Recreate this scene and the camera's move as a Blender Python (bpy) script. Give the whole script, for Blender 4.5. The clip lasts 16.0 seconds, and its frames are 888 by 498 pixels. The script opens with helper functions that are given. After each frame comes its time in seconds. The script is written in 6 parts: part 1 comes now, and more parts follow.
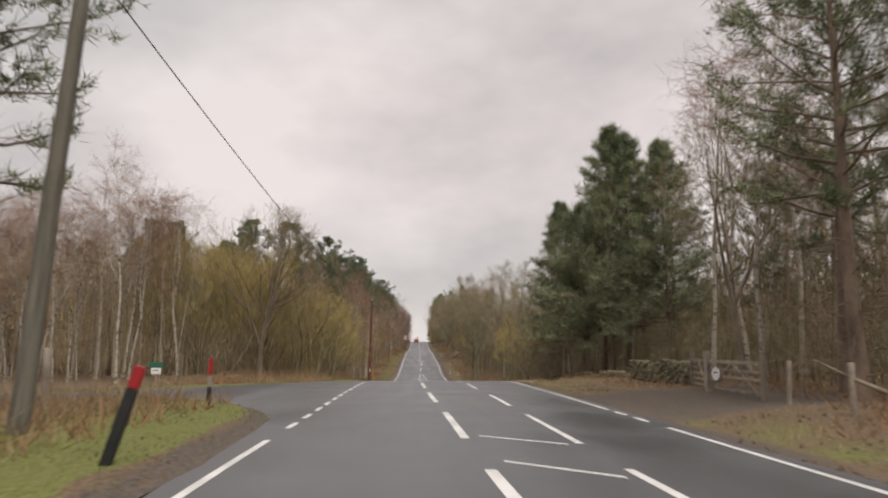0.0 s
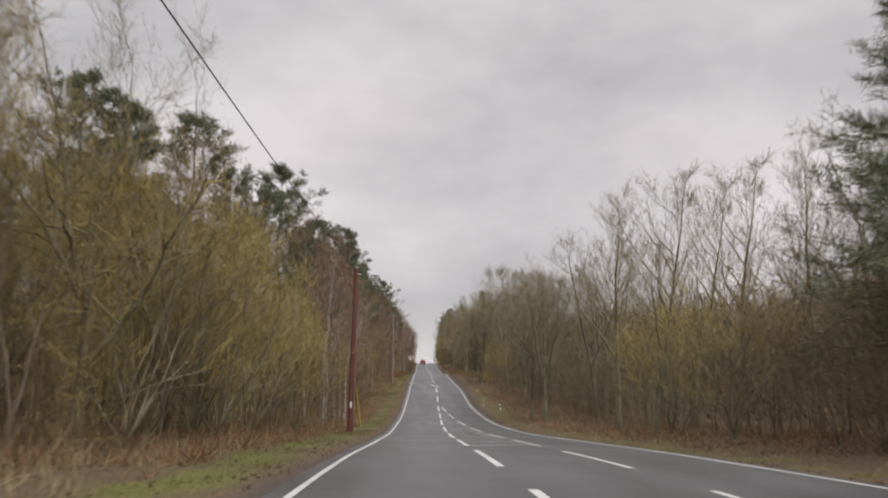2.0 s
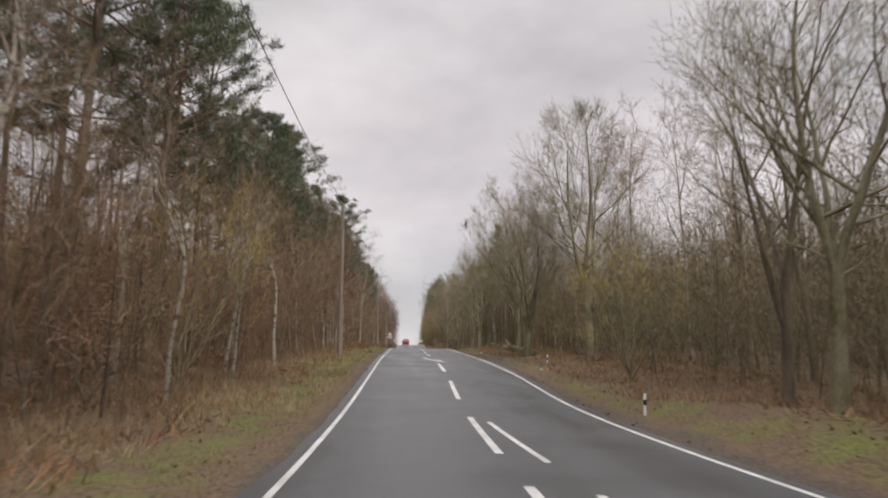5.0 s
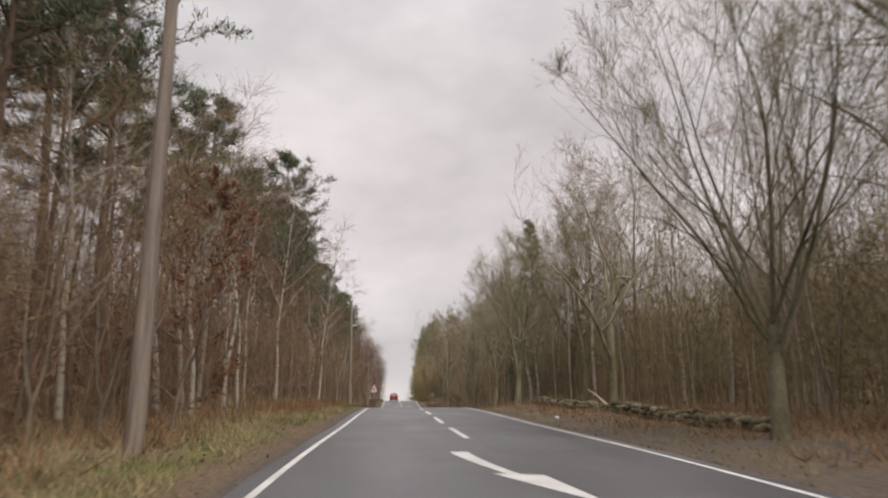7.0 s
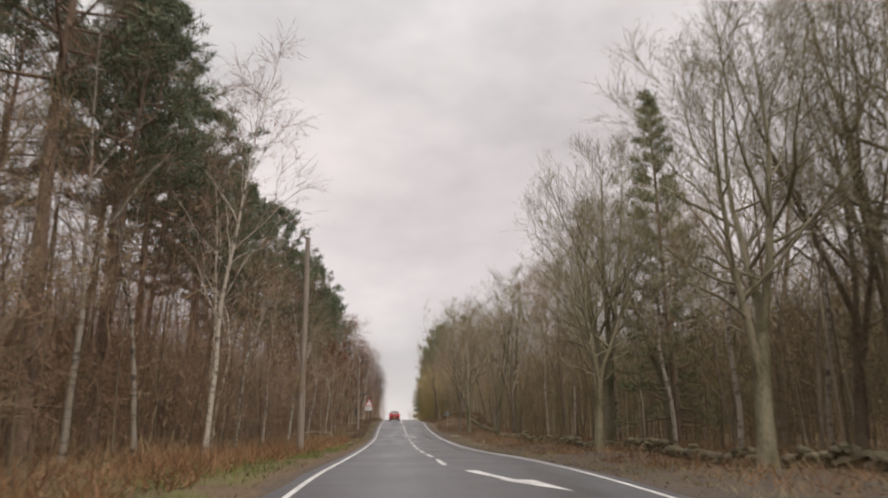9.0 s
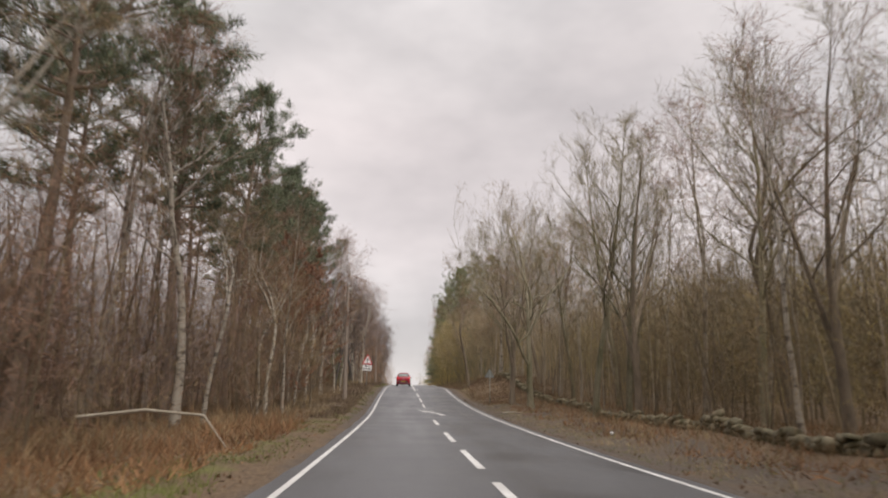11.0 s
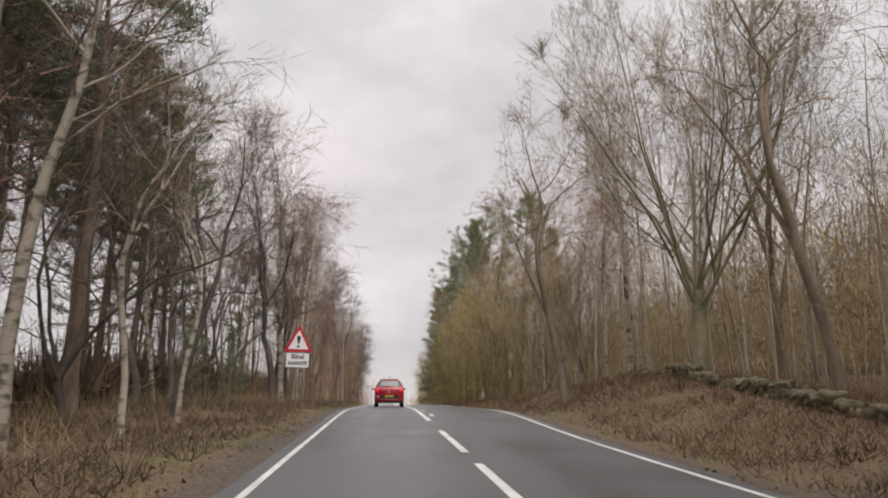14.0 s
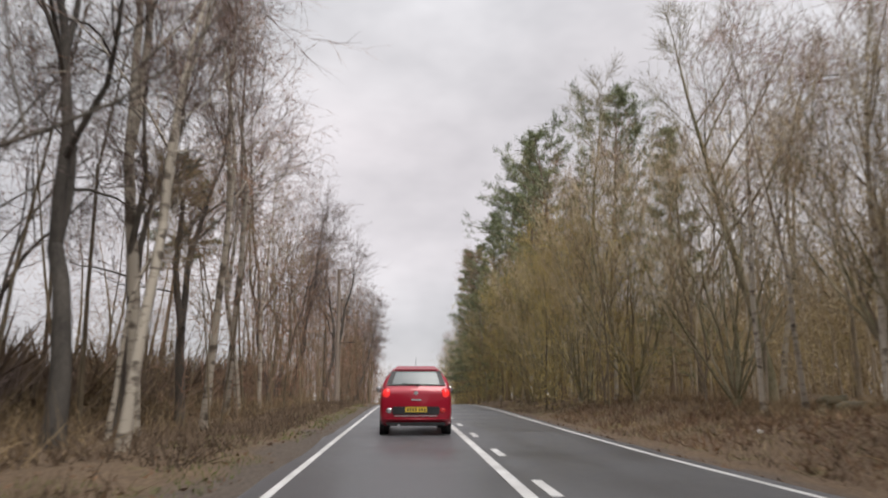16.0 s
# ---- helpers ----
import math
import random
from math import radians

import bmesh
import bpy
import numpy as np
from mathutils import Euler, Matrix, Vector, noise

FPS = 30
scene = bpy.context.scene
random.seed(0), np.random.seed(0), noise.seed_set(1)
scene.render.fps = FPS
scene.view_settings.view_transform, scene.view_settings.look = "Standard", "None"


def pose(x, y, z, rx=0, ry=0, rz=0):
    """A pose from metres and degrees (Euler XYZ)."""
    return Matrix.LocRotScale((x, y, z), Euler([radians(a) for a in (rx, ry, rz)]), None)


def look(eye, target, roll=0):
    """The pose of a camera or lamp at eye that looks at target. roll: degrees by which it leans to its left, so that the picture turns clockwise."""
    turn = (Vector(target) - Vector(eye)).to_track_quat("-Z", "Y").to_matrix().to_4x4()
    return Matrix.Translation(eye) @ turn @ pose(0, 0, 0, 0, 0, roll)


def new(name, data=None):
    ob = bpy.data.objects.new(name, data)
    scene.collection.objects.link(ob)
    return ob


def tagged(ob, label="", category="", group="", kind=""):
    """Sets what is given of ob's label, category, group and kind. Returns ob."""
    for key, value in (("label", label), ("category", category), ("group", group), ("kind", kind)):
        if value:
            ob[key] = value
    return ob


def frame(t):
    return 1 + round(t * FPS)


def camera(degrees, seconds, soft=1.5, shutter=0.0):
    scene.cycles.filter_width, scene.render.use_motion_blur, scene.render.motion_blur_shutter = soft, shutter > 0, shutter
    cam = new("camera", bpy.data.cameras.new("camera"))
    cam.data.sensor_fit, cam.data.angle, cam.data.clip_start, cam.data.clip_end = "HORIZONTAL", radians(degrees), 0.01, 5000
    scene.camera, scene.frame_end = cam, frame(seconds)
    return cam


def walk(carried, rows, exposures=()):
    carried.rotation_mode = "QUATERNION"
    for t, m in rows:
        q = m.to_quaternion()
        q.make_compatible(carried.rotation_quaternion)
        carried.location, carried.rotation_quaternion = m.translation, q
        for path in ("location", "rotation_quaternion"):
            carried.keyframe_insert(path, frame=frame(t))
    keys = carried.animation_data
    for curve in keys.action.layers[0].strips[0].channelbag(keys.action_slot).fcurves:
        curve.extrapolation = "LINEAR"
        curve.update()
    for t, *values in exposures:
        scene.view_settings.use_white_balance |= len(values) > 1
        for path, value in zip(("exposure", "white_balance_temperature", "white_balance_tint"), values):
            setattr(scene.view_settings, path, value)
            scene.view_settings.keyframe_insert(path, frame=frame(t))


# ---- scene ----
cam = camera(64.0, 16.0, soft=2.0, shutter=0.2)
PATH = [
    (0, (1.372, 6.144, 2.272), (1.686, 16.054, 3.574), 0.11),
    (0.5, (0.974, 15.373, 1.992), (1.200, 25.273, 3.381), 0.52),
    (1, (0.478, 25.731, 1.790), (0.664, 35.620, 3.265), 0.83),
    (1.5, (0.050, 35.239, 1.569), (0.267, 45.114, 3.128), 0.88),
    (2, (-0.176, 44.778, 1.346), (0.092, 54.640, 2.976), 0.16),
    (2.5, (-0.430, 54.138, 1.051), (-0.071, 63.999, 2.672), 0.28),
    (3, (-0.430, 63.366, 0.464), (0.006, 73.230, 2.052), -0.08),
    (3.5, (-0.404, 72.713, -0.162), (0.088, 82.584, 1.362), -0.07),
    (4, (-0.409, 81.805, -0.684), (0.102, 91.681, 0.797), -0.37),
    (4.2, (-0.362, 85.434, -0.893), (0.115, 95.315, 0.569), -0.12),
    (6.3, (-0.480, 121.443, -1.179), (0.107, 131.235, 0.760), 0.99),
    (6.5, (-0.488, 124.812, -0.994), (0.154, 134.578, 1.057), 0.12),
    (7, (-0.396, 132.973, -0.460), (0.268, 142.696, 1.782), -0.10),
    (7.5, (-0.414, 141.449, -0.024), (0.259, 151.140, 2.352), 0.10),
    (8, (-0.336, 149.911, 0.310), (0.320, 159.594, 2.719), 0.13),
    (8.5, (-0.277, 158.228, 0.573), (0.378, 167.898, 3.037), 0.02),
    (9, (-0.270, 165.910, 0.856), (0.367, 175.587, 3.295), -0.12),
    (9.2, (-0.260, 168.907, 0.952), (0.399, 178.578, 3.409), -0.35),
    (11.3, (-0.531, 205.635, 1.001), (-0.022, 215.431, 2.947), 0.76),
    (11.5, (-0.568, 209.018, 0.975), (-0.038, 218.816, 2.902), 0.52),
    (12, (-0.688, 217.417, 0.997), (-0.108, 227.207, 2.949), 0.80),
    (12.5, (-0.634, 225.382, 1.068), (-0.013, 235.159, 3.075), 0.08),
    (13, (-0.713, 232.915, 1.124), (-0.020, 242.670, 3.212), 0.06),
    (13.5, (-0.699, 240.452, 1.248), (0.055, 250.183, 3.424), -0.17),
    (14, (-0.712, 247.809, 1.461), (0.055, 257.514, 3.744), -0.13),
    (14.5, (-0.640, 247.666, 1.388), (-0.037, 257.449, 3.372), -0.73),
    (15, (-0.805, 256.974, 1.847), (-0.200, 266.746, 3.884), -0.35),
    (15.5, (-0.772, 265.435, 2.298), (-0.227, 275.198, 4.391), -0.17),
    (16, (-0.887, 273.900, 2.808), (-0.342, 283.664, 4.898), -0.03),
]
LIGHTNESS = [(0.0, 0.19, 6950, 11.5), (1.0, 0.10, 6720, 11.0), (2.0, 0.06, 6620, 10.6), (3.0, 0.06, 6580, 10.2), (4.0, 0.12, 6560, 10.2),
             (6.5, 0.22, 6760, 12.0), (9.0, 0.24, 6860, 12.0), (12.5, 0.29, 6800, 12.0), (14.0, 0.30, 6720, 11.5), (15.0, 0.33, 6480, 10.0), (16.0, 0.33, 6480, 10.0)]
walk(cam, [(t, look(eye, target, roll)) for t, eye, target, roll in PATH], LIGHTNESS)

# ---- light: overcast winter sky ----
world = bpy.data.worlds.new("overcast_sky")
scene.world = world
world.use_nodes = True
SUN_EL, SUN_ROT = radians(38), radians(200)


def build_world():
    nt = world.node_tree
    nt.nodes.clear()
    n = nt.nodes.new
    out, bg = n("ShaderNodeOutputWorld"), n("ShaderNodeBackground")
    sky = n("ShaderNodeTexSky")
    sky.sky_type, sky.sun_disc = "NISHITA", False
    sky.sun_elevation, sky.sun_rotation = SUN_EL, SUN_ROT
    dim = n("ShaderNodeVectorMath")
    dim.operation = "SCALE"
    dim.inputs["Scale"].default_value = 0.08
    co, mp = n("ShaderNodeTexCoord"), n("ShaderNodeMapping")
    mp.inputs["Scale"].default_value = (1.0, 1.0, 1.9)
    big, small = n("ShaderNodeTexNoise"), n("ShaderNodeTexNoise")
    big.inputs["Scale"].default_value, big.inputs["Detail"].default_value = 1.9, 5
    big.inputs["Roughness"].default_value = 0.55
    small.inputs["Scale"].default_value, small.inputs["Detail"].default_value = 1.1, 2
    ramp, tint = n("ShaderNodeValToRGB"), n("ShaderNodeValToRGB")
    ramp.color_ramp.elements[0].position, ramp.color_ramp.elements[0].color = 0.36, (0.48, 0.468, 0.482, 1)
    ramp.color_ramp.elements[1].position, ramp.color_ramp.elements[1].color = 0.66, (0.82, 0.79, 0.80, 1)
    tint.color_ramp.elements[0].position, tint.color_ramp.elements[0].color = 0.4, (0.97, 0.99, 1.0, 1)
    tint.color_ramp.elements[1].position, tint.color_ramp.elements[1].color = 0.65, (1.012, 0.99, 1.0, 1)
    mul, mix = n("ShaderNodeMixRGB"), n("ShaderNodeMixRGB")
    mul.blend_type, mul.inputs[0].default_value = "MULTIPLY", 1.0
    mix.inputs[0].default_value = 0.93
    sep, rise, bright = n("ShaderNodeSeparateXYZ"), n("ShaderNodeValToRGB"), n("ShaderNodeVectorMath")
    for at, v in ((0.18, 0.91), (0.45, 0.90), (1.0, 1.7)):
        e = rise.color_ramp.elements.new(at) if at < 1 else rise.color_ramp.elements[-1]
        e.color = (v / 2, v / 2, v / 2, 1)
    rise.color_ramp.elements[0].color = (0.5, 0.5, 0.5, 1)
    twice = n("ShaderNodeVectorMath")
    bright.operation, twice.operation = "MULTIPLY", "SCALE"
    twice.inputs["Scale"].default_value = 2.0
    L = nt.links.new
    L(co.outputs["Generated"], sep.inputs["Vector"])
    L(sep.outputs["Z"], rise.inputs["Fac"])
    L(rise.outputs["Color"], twice.inputs[0])
    L(mix.outputs["Color"], bright.inputs[0])
    L(twice.outputs["Vector"], bright.inputs[1])
    L(co.outputs["Generated"], mp.inputs["Vector"])
    L(mp.outputs["Vector"], big.inputs["Vector"])
    L(mp.outputs["Vector"], small.inputs["Vector"])
    L(big.outputs["Fac"], ramp.inputs["Fac"])
    L(small.outputs["Fac"], tint.inputs["Fac"])
    L(ramp.outputs["Color"], mul.inputs[1])
    L(tint.outputs["Color"], mul.inputs[2])
    L(sky.outputs["Color"], dim.inputs[0])
    L(dim.outputs["Vector"], mix.inputs[1])
    L(mul.outputs["Color"], mix.inputs[2])
    L(bright.outputs["Vector"], bg.inputs["Color"])
    bg.inputs["Strength"].default_value = 1.0
    L(bg.outputs["Background"], out.inputs["Surface"])


build_world()
sun = new("sun", bpy.data.lights.new("sun", "SUN"))
sun.data.energy, sun.data.angle, sun.data.color = 1.5, radians(25), (1.0, 0.97, 0.93)
sun.rotation_euler = (radians(40), 0, radians(20))

# ---- the road's line: left edge line, height, width, centre line, every 12 m from y = -12 ----
STEP_Y, Y0 = 12.0, -12.0
LINE_X = [0.57, -0.11, -0.86, -1.27, -1.61, -1.77, -1.92, -1.94, -1.97, -2.02, -2.01, -2.04, -1.95, -1.96, -1.92, -1.91, -1.96, -1.98, -2.13, -2.20, -2.22, -2.28, -2.40, -2.46, -2.36, -2.40, -2.39, -2.37, -2.36, -2.35, -2.33, -2.30, -2.27, -2.24, -2.21, -2.17, -2.13, -2.09, -2.04, -2.00, -1.95]
LINE_Z = [1.27, 1.07, 0.84, 0.55, 0.29, 0.01, -0.60, -1.41, -2.17, -2.62, -2.77, -2.55, -1.83, -1.24, -0.83, -0.42, -0.15, -0.20, -0.32, -0.34, -0.27, -0.11, 0.29, 0.90, 1.61, 1.89, 2.14, 2.39, 2.53, 2.51, 2.35, 2.16, 1.96, 1.43, 0.89, 0.35, -0.19, -0.88, -1.58, -2.27, -2.96]
WIDTH = [5.75, 6.24, 6.79, 7.53, 8.08, 8.24, 7.96, 7.73, 7.20, 6.79, 6.70, 6.57, 6.42, 6.19, 5.96, 5.83, 5.94, 6.15, 6.17, 6.20, 6.29, 6.37, 6.34, 6.26, 6.13, 5.95, 6.04, 6.16, 6.24, 6.29, 6.31, 6.32, 6.32, 6.31, 6.31, 6.30, 6.30, 6.30, 6.30, 6.30, 6.30]
CENTRE = [3.07, 3.10, 3.16, 3.25, 3.23, 3.15, 3.20, 3.13, 3.08, 3.12, 3.23, 3.31, 3.37, 3.29, 3.11, 3.03, 3.04, 3.09, 3.14, 3.19, 3.19, 3.25, 3.28, 3.22, 2.86, 2.95, 2.97, 3.04, 3.08, 3.10, 3.11, 3.10, 3.10, 3.10, 3.10, 3.10, 3.10, 3.10, 3.10, 3.10, 3.10]


def along(table, y):
    u = min(max((y - Y0) / STEP_Y, 0.0), len(table) - 1.001)
    i = int(u)
    f = u - i
    b, c = table[i], table[i + 1]
    a, d = table[max(i - 1, 0)], table[min(i + 2, len(table) - 1)]
    return b + 0.5 * f * (c - a + f * (2 * a - 5 * b + 4 * c - d + f * (3 * (b - c) + d - a)))


def left_x(y):
    return along(LINE_X, y) if y >= Y0 else LINE_X[0] + (Y0 - y) * 0.055


def road_z(y):
    return along(LINE_Z, y) if y >= Y0 else LINE_Z[0] - (y - Y0) * 0.012


def road_w(y):
    return along(WIDTH, y)


def centre_x(y):
    return left_x(y) + along(CENTRE, y)


def smooth(a, b, v):
    u = min(max((v - a) / (b - a), 0.0), 1.0)
    return u * u * (3 - 2 * u)


def side_far(x):
    """Far edge of the side road, as y for a given x left of the main road."""
    return 36.6 + max(x + 11.3, -6) * 1.35 + max(x + 5.2, 0) * 1.7 if x > -17.3 else 28.5 + (x + 17.3) * 0.1


CORNER_X = (-40, -17, -12, -8, -5.9, -4.3, -3.55, -2.9, -2.42, -1.9, -1.65, -1.5, -1.3)
CORNER_Y = (18, 21, 25.5, 28.3, 28.6, 27.3, 26.5, 25.4, 24.2, 22.4, 20.0, 17.8, 15.0)


def corner_x(y):
    """Edge of the grassed corner between the main road and the side road."""
    return float(np.interp(y, CORNER_Y[:3:-1], CORNER_X[:3:-1]))


def side_near(x):
    return float(np.interp(x, CORNER_X, CORNER_Y))


def ground_z(x, y):
    """Height of the ground beside the road."""
    z = road_z(y)
    dl, dr = left_x(y) - x, x - left_x(y) - road_w(y)
    n = noise.noise(Vector((x * 0.13, y * 0.13, 3.1))) * 0.25 + noise.noise(Vector((x * 0.6, y * 0.6, 8.0))) * 0.07
    if 13 < y < 28.5 and -9 < x < corner_x(y):
        d = min(corner_x(y) - x, 1.5 * (28.6 - y))
        return z - 0.02 + 0.13 * smooth(0, 0.7, d) + n * 0.6 * smooth(0.5, 4, d)
    if dl > 0:
        side = smooth(18, 23, y) * (1 - smooth(48, 54, y))
        rise = (0.10 * smooth(0.3, 1.2, dl) + 0.25 * smooth(3, 9, dl)) * (1 - side) + side * 0.0
        drop = -0.9 * smooth(250, 275, y) * smooth(6, 16, dl)
        return z - 0.03 + rise + drop + n * smooth(0.4, 4, dl) * (1 - 0.85 * side)
    if dr > 0:
        bank = 1.15 * smooth(258, 274, y) * (1 - 0.65 * smooth(280, 292, y)) * smooth(1.2, 5.0, dr)
        mound = 0.75 * math.exp(-((y - 113) / 7.5) ** 2) * math.exp(-((dr - 2.6) / 1.2) ** 2)
        ditch = -0.12 * smooth(0.4, 1.2, dr) * (1 - smooth(1.8, 3.2, dr))
        return z - 0.03 + ditch + 0.2 * smooth(2.5, 8, dr) + bank + mound + n * smooth(0.6, 4, dr)
    return z - 0.06


# ---- helpers for meshes and materials ----
def mat(name, rough=0.8):
    m = bpy.data.materials.new(name)
    m.use_nodes = True
    b = m.node_tree.nodes["Principled BSDF"]
    b.inputs["Roughness"].default_value = rough
    return m, m.node_tree.nodes, m.node_tree.links.new, b


def noise_mat(name, low, high, scale=4.0, fine=40.0, rough=0.85, bump=0.2, vary=0.25, stretch=(1, 1, 1), island=False, metal=0.0, space="Object", dist=0.02):
    """A surface with two scales of variation, shade differences from piece to piece, and relief."""
    m, nodes, link, b = mat(name, rough)
    n = nodes.new
    co, mp = n("ShaderNodeTexCoord"), n("ShaderNodeMapping")
    mp.inputs["Scale"].default_value = stretch
    a, f = n("ShaderNodeTexNoise"), n("ShaderNodeTexNoise")
    a.inputs["Scale"].default_value, a.inputs["Detail"].default_value = scale, 4
    f.inputs["Scale"].default_value, f.inputs["Detail"].default_value = fine, 3
    mixf, ramp = n("ShaderNodeMath"), n("ShaderNodeValToRGB")
    mixf.operation = "MULTIPLY_ADD"
    mixf.inputs[1].default_value = 0.45
    ramp.color_ramp.elements[0].position, ramp.color_ramp.elements[0].color = 0.5, (*low, 1)
    ramp.color_ramp.elements[1].position, ramp.color_ramp.elements[1].color = 0.95, (*high, 1)
    link(co.outputs[space], mp.inputs["Vector"])
    link(mp.outputs["Vector"], a.inputs["Vector"])
    link(mp.outputs["Vector"], f.inputs["Vector"])
    link(f.outputs["Fac"], mixf.inputs[0])
    link(a.outputs["Fac"], mixf.inputs[2])
    link(mixf.outputs[0], ramp.inputs["Fac"])
    src = n("ShaderNodeNewGeometry").outputs["Random Per Island"] if island else n("ShaderNodeObjectInfo").outputs["Random"]
    hsv, mr = n("ShaderNodeHueSaturation"), n("ShaderNodeMapRange")
    mr.inputs["To Min"].default_value, mr.inputs["To Max"].default_value = 1 - vary, 1 + vary
    link(src, mr.inputs["Value"])
    link(mr.outputs["Result"], hsv.inputs["Value"])
    link(ramp.outputs["Color"], hsv.inputs["Color"])
    link(hsv.outputs["Color"], b.inputs["Base Color"])
    b.inputs["Metallic"].default_value = metal
    if bump:
        bp = n("ShaderNodeBump")
        bp.inputs["Strength"].default_value, bp.inputs["Distance"].default_value = bump, dist
        link(mixf.outputs[0], bp.inputs["Height"])
        link(bp.outputs["Normal"], b.inputs["Normal"])
    return m


def plain(name, colour, rough=0.5, metal=0.0, coat=0.0):
    m, nodes, link, b = mat(name, rough)
    b.inputs["Base Color"].default_value = (*colour, 1)
    b.inputs["Metallic"].default_value = metal
    b.inputs["Coat Weight"].default_value = coat
    return m


M = {}
M["bark"] = noise_mat("bark_brown", (0.120, 0.096, 0.070), (0.300, 0.240, 0.174), 3, 30, 0.9, 0.5, 0.3, (1, 1, 0.3))
M["bark_moss"] = noise_mat("bark_mossy", (0.095, 0.092, 0.040), (0.36, 0.315, 0.225), 1.6, 18, 0.9, 0.7, 0.25, (1, 1, 0.4))
M["bark_pine"] = noise_mat("bark_pine", (0.12, 0.088, 0.064), (0.32, 0.235, 0.175), 3, 26, 0.9, 0.5, 0.25, (1, 1, 0.3))
M["bark_dark"] = noise_mat("bark_dark", (0.060, 0.052, 0.045), (0.165, 0.145, 0.122), 3, 30, 0.9, 0.5, 0.3, (1, 1, 0.3))
M["twig_dark"] = noise_mat("twigs_dark", (0.120, 0.088, 0.078), (0.27, 0.205, 0.180), 0.5, 5, 0.85, 0, 0.35, island=True)
M["twig"] = noise_mat("twigs_brown", (0.185, 0.134, 0.074), (0.37, 0.270, 0.150), 0.5, 5, 0.85, 0, 0.35, island=True)
M["twig_grey"] = noise_mat("twigs_grey", (0.172, 0.146, 0.084), (0.345, 0.295, 0.176), 0.5, 5, 0.85, 0, 0.35, island=True)
M["twig_purple"] = noise_mat("twigs_purple", (0.195, 0.110, 0.072), (0.38, 0.230, 0.155), 0.5, 5, 0.85, 0, 0.35, island=True)
# olive twigs darkened in colour to stand for the shade below the canopy
M["twig_shade"] = noise_mat("twigs_olive_shaded", (0.110, 0.091, 0.054), (0.245, 0.206, 0.128), 0.5, 5, 0.85, 0, 0.35, island=True)
M["twig_olive"] = noise_mat("twigs_olive", (0.285, 0.219, 0.076), (0.530, 0.413, 0.148), 0.5, 5, 0.85, 0, 0.35, island=True)
M["twig_pale"] = noise_mat("twigs_pale", (0.262, 0.202, 0.118), (0.47, 0.372, 0.226), 0.5, 5, 0.85, 0, 0.35, island=True)
M["twig_straw"] = noise_mat("twigs_straw_brown", (0.33, 0.255, 0.155), (0.56, 0.45, 0.28), 0.5, 5, 0.85, 0, 0.35, island=True)
M["needle"] = noise_mat("pine_needles", (0.060, 0.080, 0.046), (0.19, 0.22, 0.125), 0.6, 5, 0.7, 0, 0.4, island=True)
M["needle_green"] = noise_mat("fir_needles", (0.082, 0.112, 0.058), (0.29, 0.32, 0.170), 0.6, 5, 0.7, 0, 0.4, island=True)
M["dead_leaf"] = noise_mat("dead_oak_leaves", (0.15, 0.065, 0.035), (0.30, 0.15, 0.085), 0.6, 5, 0.8, 0, 0.4, island=True)
M["bracken"] = noise_mat("dead_bracken", (0.149, 0.074, 0.034), (0.356, 0.201, 0.103), 0.4, 4, 0.9, 0, 0.4, island=True)
# colour of dark bramble, also used for the shade backing inside the wood
M["dark_bramble_and_shade"] = noise_mat("dark_bramble_and_shade", (0.085, 0.060, 0.040), (0.21, 0.150, 0.10), 0.4, 4, 0.9, 0, 0.4, island=True)
M["straw"] = noise_mat("dead_grass", (0.26, 0.20, 0.105), (0.47, 0.385, 0.225), 0.4, 4, 0.9, 0, 0.35, island=True)
M["grass"] = noise_mat("grass_blades", (0.080, 0.100, 0.026), (0.20, 0.222, 0.060), 0.35, 4, 0.8, 0, 0.35, island=True)
M["stone"] = noise_mat("mossy_gritstone", (0.075, 0.072, 0.032), (0.275, 0.236, 0.160), 3.0, 22, 0.9, 0.6, 0.35)
M["stone_stuff"] = noise_mat("mossy_gritstone_small", (0.075, 0.072, 0.032), (0.275, 0.236, 0.160), 3.0, 22, 0.9, 0.6, 0.35, island=True)
M["pole_dark"] = noise_mat("dark_weathered_pole", (0.085, 0.078, 0.062), (0.20, 0.182, 0.148), 3, 30, 0.85, 0.3, 0.1, (4, 4, 0.25))
M["pole"] = noise_mat("weathered_pole", (0.17, 0.135, 0.11), (0.35, 0.29, 0.24), 3, 30, 0.85, 0.3, 0.1, (4, 4, 0.25))
M["pole_red"] = noise_mat("creosote_pole", (0.10, 0.035, 0.028), (0.20, 0.075, 0.06), 3, 30, 0.85, 0.3, 0.1, (4, 4, 0.25))
M["wood"] = noise_mat("grey_timber", (0.16, 0.13, 0.10), (0.37, 0.32, 0.255), 4, 35, 0.85, 0.3, 0.2, (1, 1, 0.4))
M["paint"] = noise_mat("road_paint", (0.52, 0.51, 0.49), (0.80, 0.79, 0.77), 1.2, 30, 0.6, 0.15, 0.04)
M["white"] = plain("white_enamel", (0.80, 0.80, 0.80), 0.35)
M["black"] = noise_mat("black_plastic", (0.012, 0.012, 0.013), (0.03, 0.03, 0.032), 5, 60, 0.45, 0.05, 0.1)
M["rubber"] = noise_mat("tyre_rubber", (0.012, 0.012, 0.012), (0.03, 0.03, 0.03), 8, 70, 0.8, 0.2, 0.1)
M["steel"] = noise_mat("galvanised_steel", (0.30, 0.31, 0.32), (0.45, 0.46, 0.47), 8, 60, 0.45, 0.05, 0.1, metal=0.8)
M["chrome"] = plain("chrome", (0.75, 0.75, 0.76), 0.12, 1.0)
